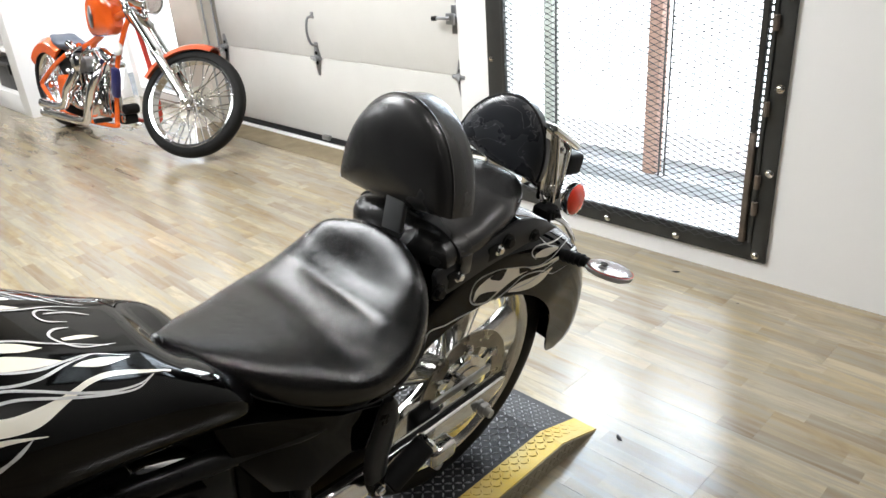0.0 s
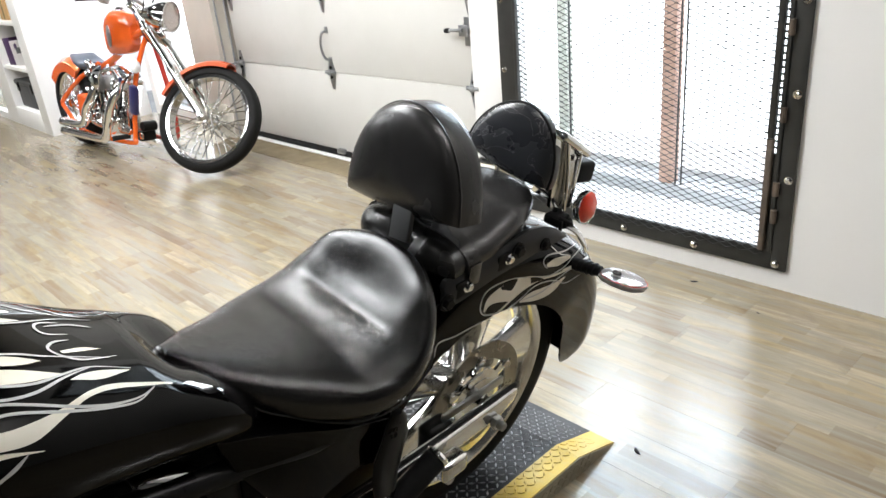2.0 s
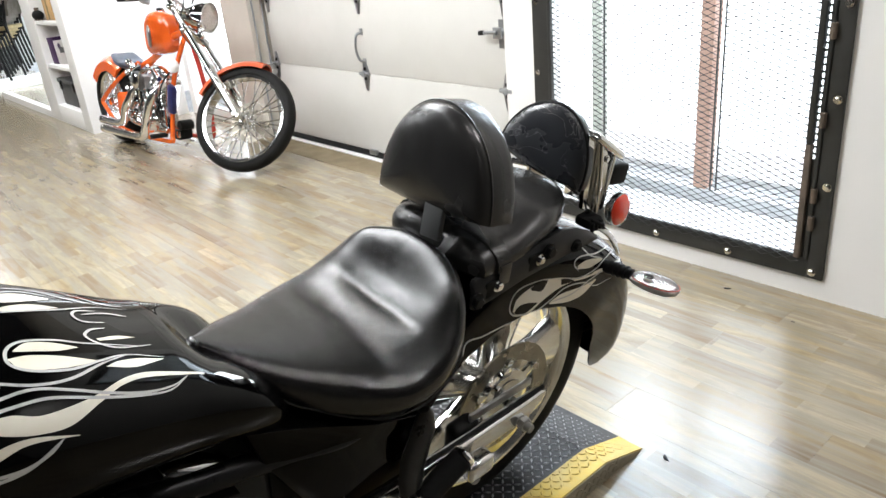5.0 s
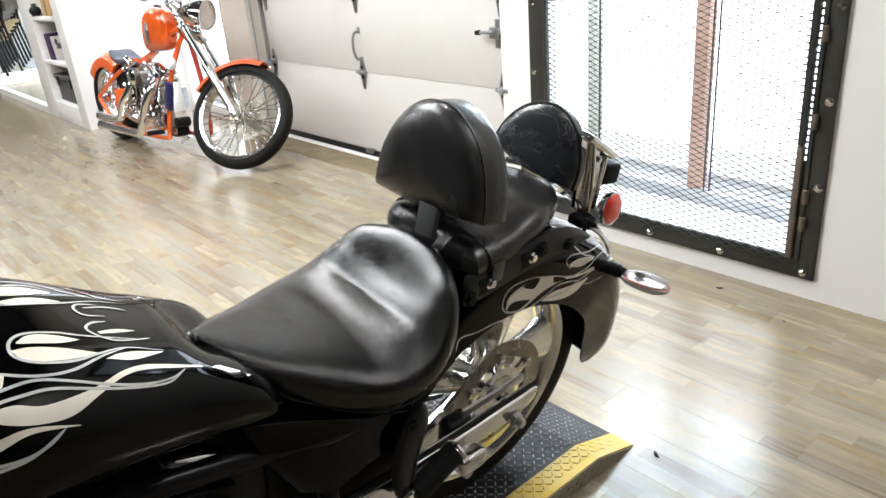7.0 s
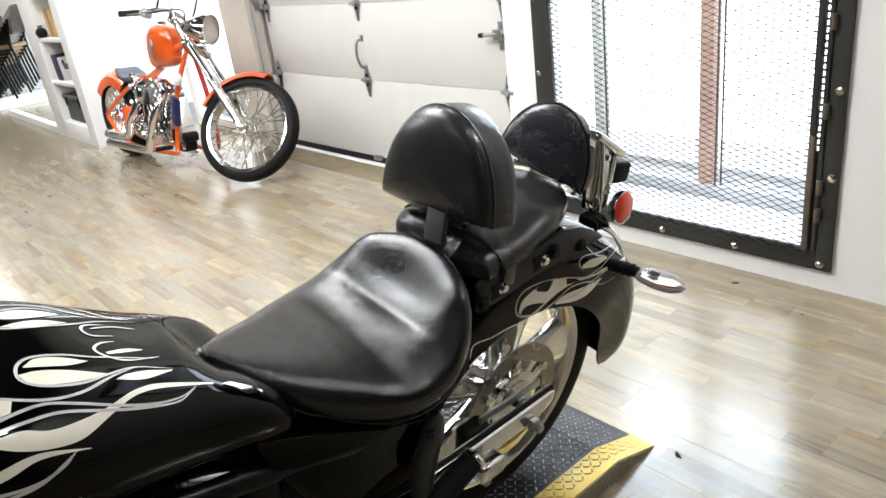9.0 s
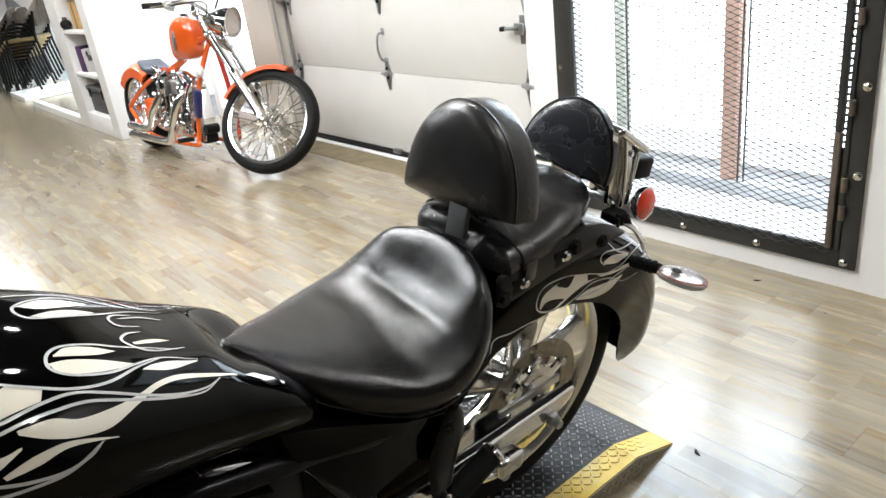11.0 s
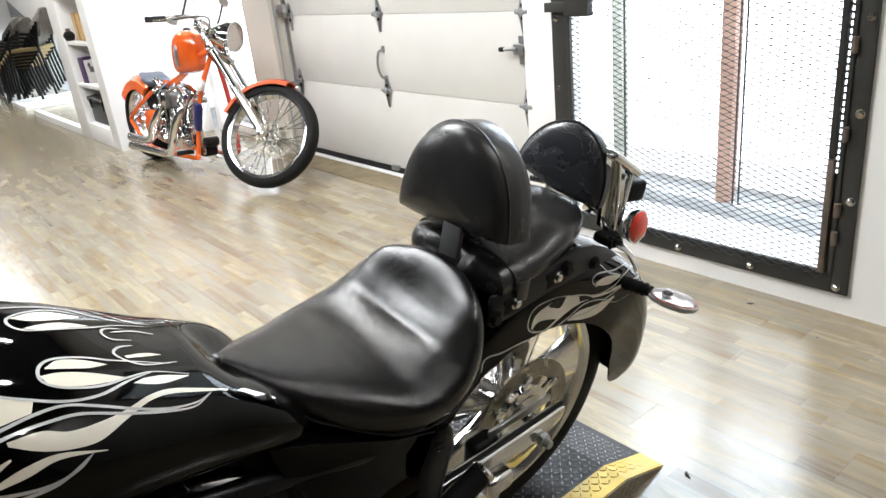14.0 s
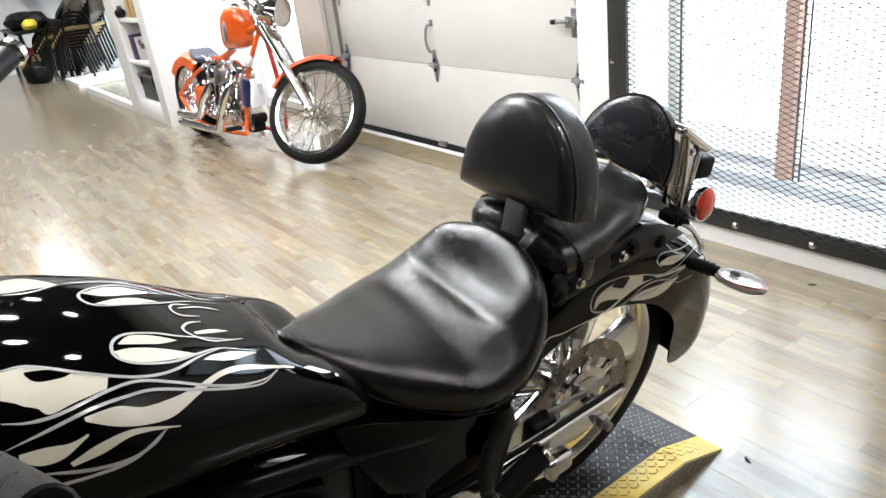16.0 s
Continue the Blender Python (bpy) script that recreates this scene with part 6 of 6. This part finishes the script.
pb = thing("printed_box", "purple and white printed carton on a shelf", "box", pose(-7.60, 2.86, 0.542, 0, -4, 8))
part("carton", box(-0.08, 0.32, -0.09, 0.09, 0, 0.21, 0.004), M_PAPER, pb, "white printed carton")
part("label_panel", box(-0.20, -0.08, -0.09, 0.09, 0, 0.24, 0.004), M_PURPLE, pb, "dark purple end panel")
part("label_strip", box(0.02, 0.24, -0.094, -0.091, 0.10, 0.15, 0.001), M_BIN, pb, "dark printed bar")
part("label_mark", turned(cyl((0.0, -0.094, 0.16), (0.0, -0.091, 0.16), 0.028, 16), pose(0.03, 0, 0)), M_PURPLE, pb, "round purple mark")
bn = thing("storage_crate", "charcoal plastic crate with lid on a shelf", "crate", pose(-7.52, 2.88, 0.167))
part("body", box(-0.30, 0.30, -0.13, 0.13, 0, 0.20, 0.018, 3), M_BIN, bn)
part("lid", box(-0.315, 0.315, -0.145, 0.145, 0.201, 0.245, 0.012, 3), M_BIN, bn, "charcoal lid")
for x in (-0.18, 0.18):
    part("latch", box(x - 0.03, x + 0.03, -0.157, -0.145, 0.15, 0.235, 0.006), M_SATIN, bn, "black latch")


# ---- alcove with stacked chairs ----
def stacking_chair(m):
    """A banquet chair: black bent tube, padded seat and back. Faces -y."""
    ch = thing("stacking_chair", "black steel stacking chair with tan padded seat", "chair", m, "stacked chairs")
    for sx in (1, -1):
        part("side_frame", tube([(sx * 0.22, -0.20, 0.0), (sx * 0.22, -0.17, 0.30), (sx * 0.225, -0.15, 0.52), (sx * 0.225, -0.05, 0.63), (sx * 0.22, 0.12, 0.62), (sx * 0.215, 0.19, 0.55), (sx * 0.21, 0.20, 0.40)], 0.0165, 8), M_DARK, ch, "black bent tube arm and leg")
        part("rear_leg", tube([(sx * 0.20, 0.25, 0.0), (sx * 0.20, 0.20, 0.42), (sx * 0.195, 0.235, 0.64), (sx * 0.19, 0.26, 0.76)], 0.0165, 8), M_DARK, ch, "black rear leg")
        part("seat_rail", tube([(sx * 0.21, -0.17, 0.41), (sx * 0.205, 0.21, 0.40)], 0.015, 8), M_DARK, ch)
    part("seat", box(-0.215, 0.215, -0.22, 0.21, 0.415, 0.465, 0.02, 3), M_TAN, ch, "tan padded seat")
    part("backrest", turned(pad(0.195, 0.34, 0.05, n=24, puff=0.3, ex=0.6, ez=0.6), pose(0, 0.245, 0.58, -12, 0, 0)), M_TAUPE, ch, "taupe padded backrest")
    return ch


first = stacking_chair(pose(-11.62, 2.96, 0.062, 0, 0, -38))
for k in range(1, 6):
    copy_thing(first, pose(-11.62 + 0.085 * k, 2.96 + 0.02 * k, 0.062 + 0.044 * k, 2, 0, -38))
for x, y, n in ((-12.25, 2.86, 5), (-12.95, 2.90, 5)):
    for k in range(n):
        copy_thing(first, pose(x + 0.10 * k, y + 0.02 * k, 0.002 + 0.044 * k, 2, 0, -38))
structure("plinth", box(-11.75, -10.9, 2.72, 3.5, 0, 0.058, 0.006), M_SHELF, "white low plinth under the stacked chairs", "plinth")

table = thing("side_table", "dark low table cluttered with bags", "table", pose(-13.1, 2.62, 0))
part("tabletop", box(-0.75, 0.85, -0.25, 0.35, 0.68, 0.72, 0.006), M_DARK, table)
for x in (-0.70, 0.80):
    for y in (-0.2, 0.3):
        part("leg", box(x - 0.025, x + 0.025, y - 0.025, y + 0.025, 0, 0.68, 0.004), M_DARK, table)


def bag(name, at, sx, sy, sz, material, label, turn=0, handle=True):
    """A slumped soft bag: a bulging body with a gathered top and a handle."""
    bm = bmesh.new()
    bmesh.ops.create_icosphere(bm, subdivisions=3, radius=1)
    for v in bm.verts:
        n = noise.noise(v.co * 2.3 + Vector(at)) * 0.16
        v.co = Vector((power(v.co.x, 0.8) * sx * (1 + n), power(v.co.y, 0.8) * sy * (1 + n), (max(v.co.z, -0.75) + 0.75) / 1.75 * sz * (1 + n * 0.6)))
    ob = tagged(thing(name, label, "bag", pose(*at, 0, 0, turn)))
    part("body", bm, material, ob)
    if handle:
        part("handle", tube([(-sx * 0.4, 0, sz * 0.9), (-sx * 0.2, 0, sz * 1.25), (sx * 0.2, 0, sz * 1.25), (sx * 0.4, 0, sz * 0.9)], 0.012, 8), material, ob)
    return ob


bag("black_bag", (-12.75, 2.62, 0.722), 0.34, 0.20, 0.24, M_DARK, "slumped black bag on the dark table", 35, False)
bag("yellow_bag", (-12.42, 2.60, 0.722), 0.20, 0.10, 0.14, M_YELLOWBAG, "bright yellow bag on the dark table", -12, False)
bag("red_bag", (-13.0, 2.52, 0.0), 0.16, 0.14, 0.46, M_REDBAG, "dark red bag on the floor", 10)
bag("dark_bag", (-12.35, 2.50, 0.0), 0.20, 0.16, 0.30, M_DARK, "black bag on the floor by the chairs", 30)
bx = thing("parcel", "brown cardboard parcel standing on the floor", "box", pose(-12.72, 2.50, 0, 0, 0, 15))
part("carton", box(-0.14, 0.14, -0.10, 0.10, 0, 0.36, 0.004), M_CARD, bx)
part("tape", box(-0.02, 0.02, -0.103, -0.1005, 0.002, 0.358, 0.001), M_PAPER, bx, "pale packing tape")
bx = thing("white_carton", "white carton on the dark table", "box", pose(-13.45, 2.62, 0.721, 0, 0, -8))
part("carton", box(-0.20, 0.20, -0.12, 0.12, 0, 0.22, 0.004), M_PAPER, bx)
part("print_bar", box(-0.12, 0.12, -0.123, -0.1205, 0.08, 0.12, 0.001), M_BIN, bx, "dark printed bar")

# hanging cables in the glazed entry
for x, d in ((-6.10, 0.0), (-6.04, 0.03)):
    ob = part("hanging_cable", tube([(x, 3.50, 3.2), (x + 0.02, 3.50, 1.8), (x - 0.03 + d, 3.49, 1.35), (x + 0.03, 3.50, 1.12), (x, 3.5, 1.5), (x - 0.06, 3.5, 3.2)], 0.006, 6), M_BLACKRUB)
    tagged(ob, "black cable loop hanging in the glazed entry", "cable")
# debris on the floor
for (x, y), s, a in (((-1.503, 3.284), 0.014, 30), ((-1.218, 3.193), 0.007, 0), ((-1.146, 2.318), 0.015, -35)):
    bm = bmesh.new()
    bmesh.ops.create_icosphere(bm, subdivisions=2, radius=1)
    for v in bm.verts:
        v.co = Vector((v.co.x * s * (1 + 0.3 * v.co.y), v.co.y * s * 0.35 + 0.2 * s * v.co.x ** 2, max(v.co.z, -0.3) * s * 0.25 + 0.3 * s * 0.25))
    ob = part("floor_debris", bm, M_DARK, None, "", True, pose(x, y, 0.0, 0, 0, a))
    tagged(ob, "dark dry leaf scrap on the plank floor", "debris")


# ---- floor planks ----
PL_L, PL_W = 0.915, 0.152


def plank_mesh(name, x0, x1, y0, y1):
    bm = box(x0, x1, y0, y1, -0.006, 0.0, 0.0002, 1)
    me = bpy.data.meshes.new(name)
    bm.to_mesh(me)
    bm.free()
    me.materials.append(M_FLOOR)
    return me


shared = plank_mesh("plank", -PL_L / 2 + 0.00015, PL_L / 2 - 0.00015, -PL_W / 2 + 0.00015, PL_W / 2 - 0.00015)
floor_ob = bpy.data.objects["floor"]
verts, faces, made = [], [], 0
rng = random.Random(7)
for r in range(int(9.2 / PL_W) + 1):
    y = 3.60 - PL_W / 2 - r * PL_W
    shift = rng.random() * PL_L
    x = -14.2 + shift - PL_L
    while x < 2.8 + PL_L:
        if -4.6 < x < 0.2 and y > 0.45 and made < 300:
            ob = new("plank", shared)
            ob.location = (x, y, 0)
            ob.parent = floor_ob
            made += 1
        else:
            k = len(verts)
            a, b, c, d = max(x - PL_L / 2 + 0.00015, -14.2), min(x + PL_L / 2 - 0.00015, 2.8), y - PL_W / 2 + 0.00015, y + PL_W / 2 - 0.00015
            if b > a:
                e = 0.0002
                verts += [(a, c, -0.006), (b, c, -0.006), (b, d, -0.006), (a, d, -0.006), (a, c, -e), (b, c, -e), (b, d, -e), (a, d, -e), (a + e, c + e, 0), (b - e, c + e, 0), (b - e, d - e, 0), (a + e, d - e, 0)]
                for i in range(4):
                    j = (i + 1) % 4
                    faces += [(k + i, k + j, k + 4 + j, k + 4 + i), (k + 4 + i, k + 4 + j, k + 8 + j, k + 8 + i)]
                faces.append((k + 8, k + 9, k + 10, k + 11))
        x += PL_L
me = bpy.data.meshes.new("planking")
me.from_pydata(verts, [], faces)
me.materials.append(M_FLOOR)
ob = new("planking", me)
ob.parent = floor_ob
ob["kind"] = "stuff"
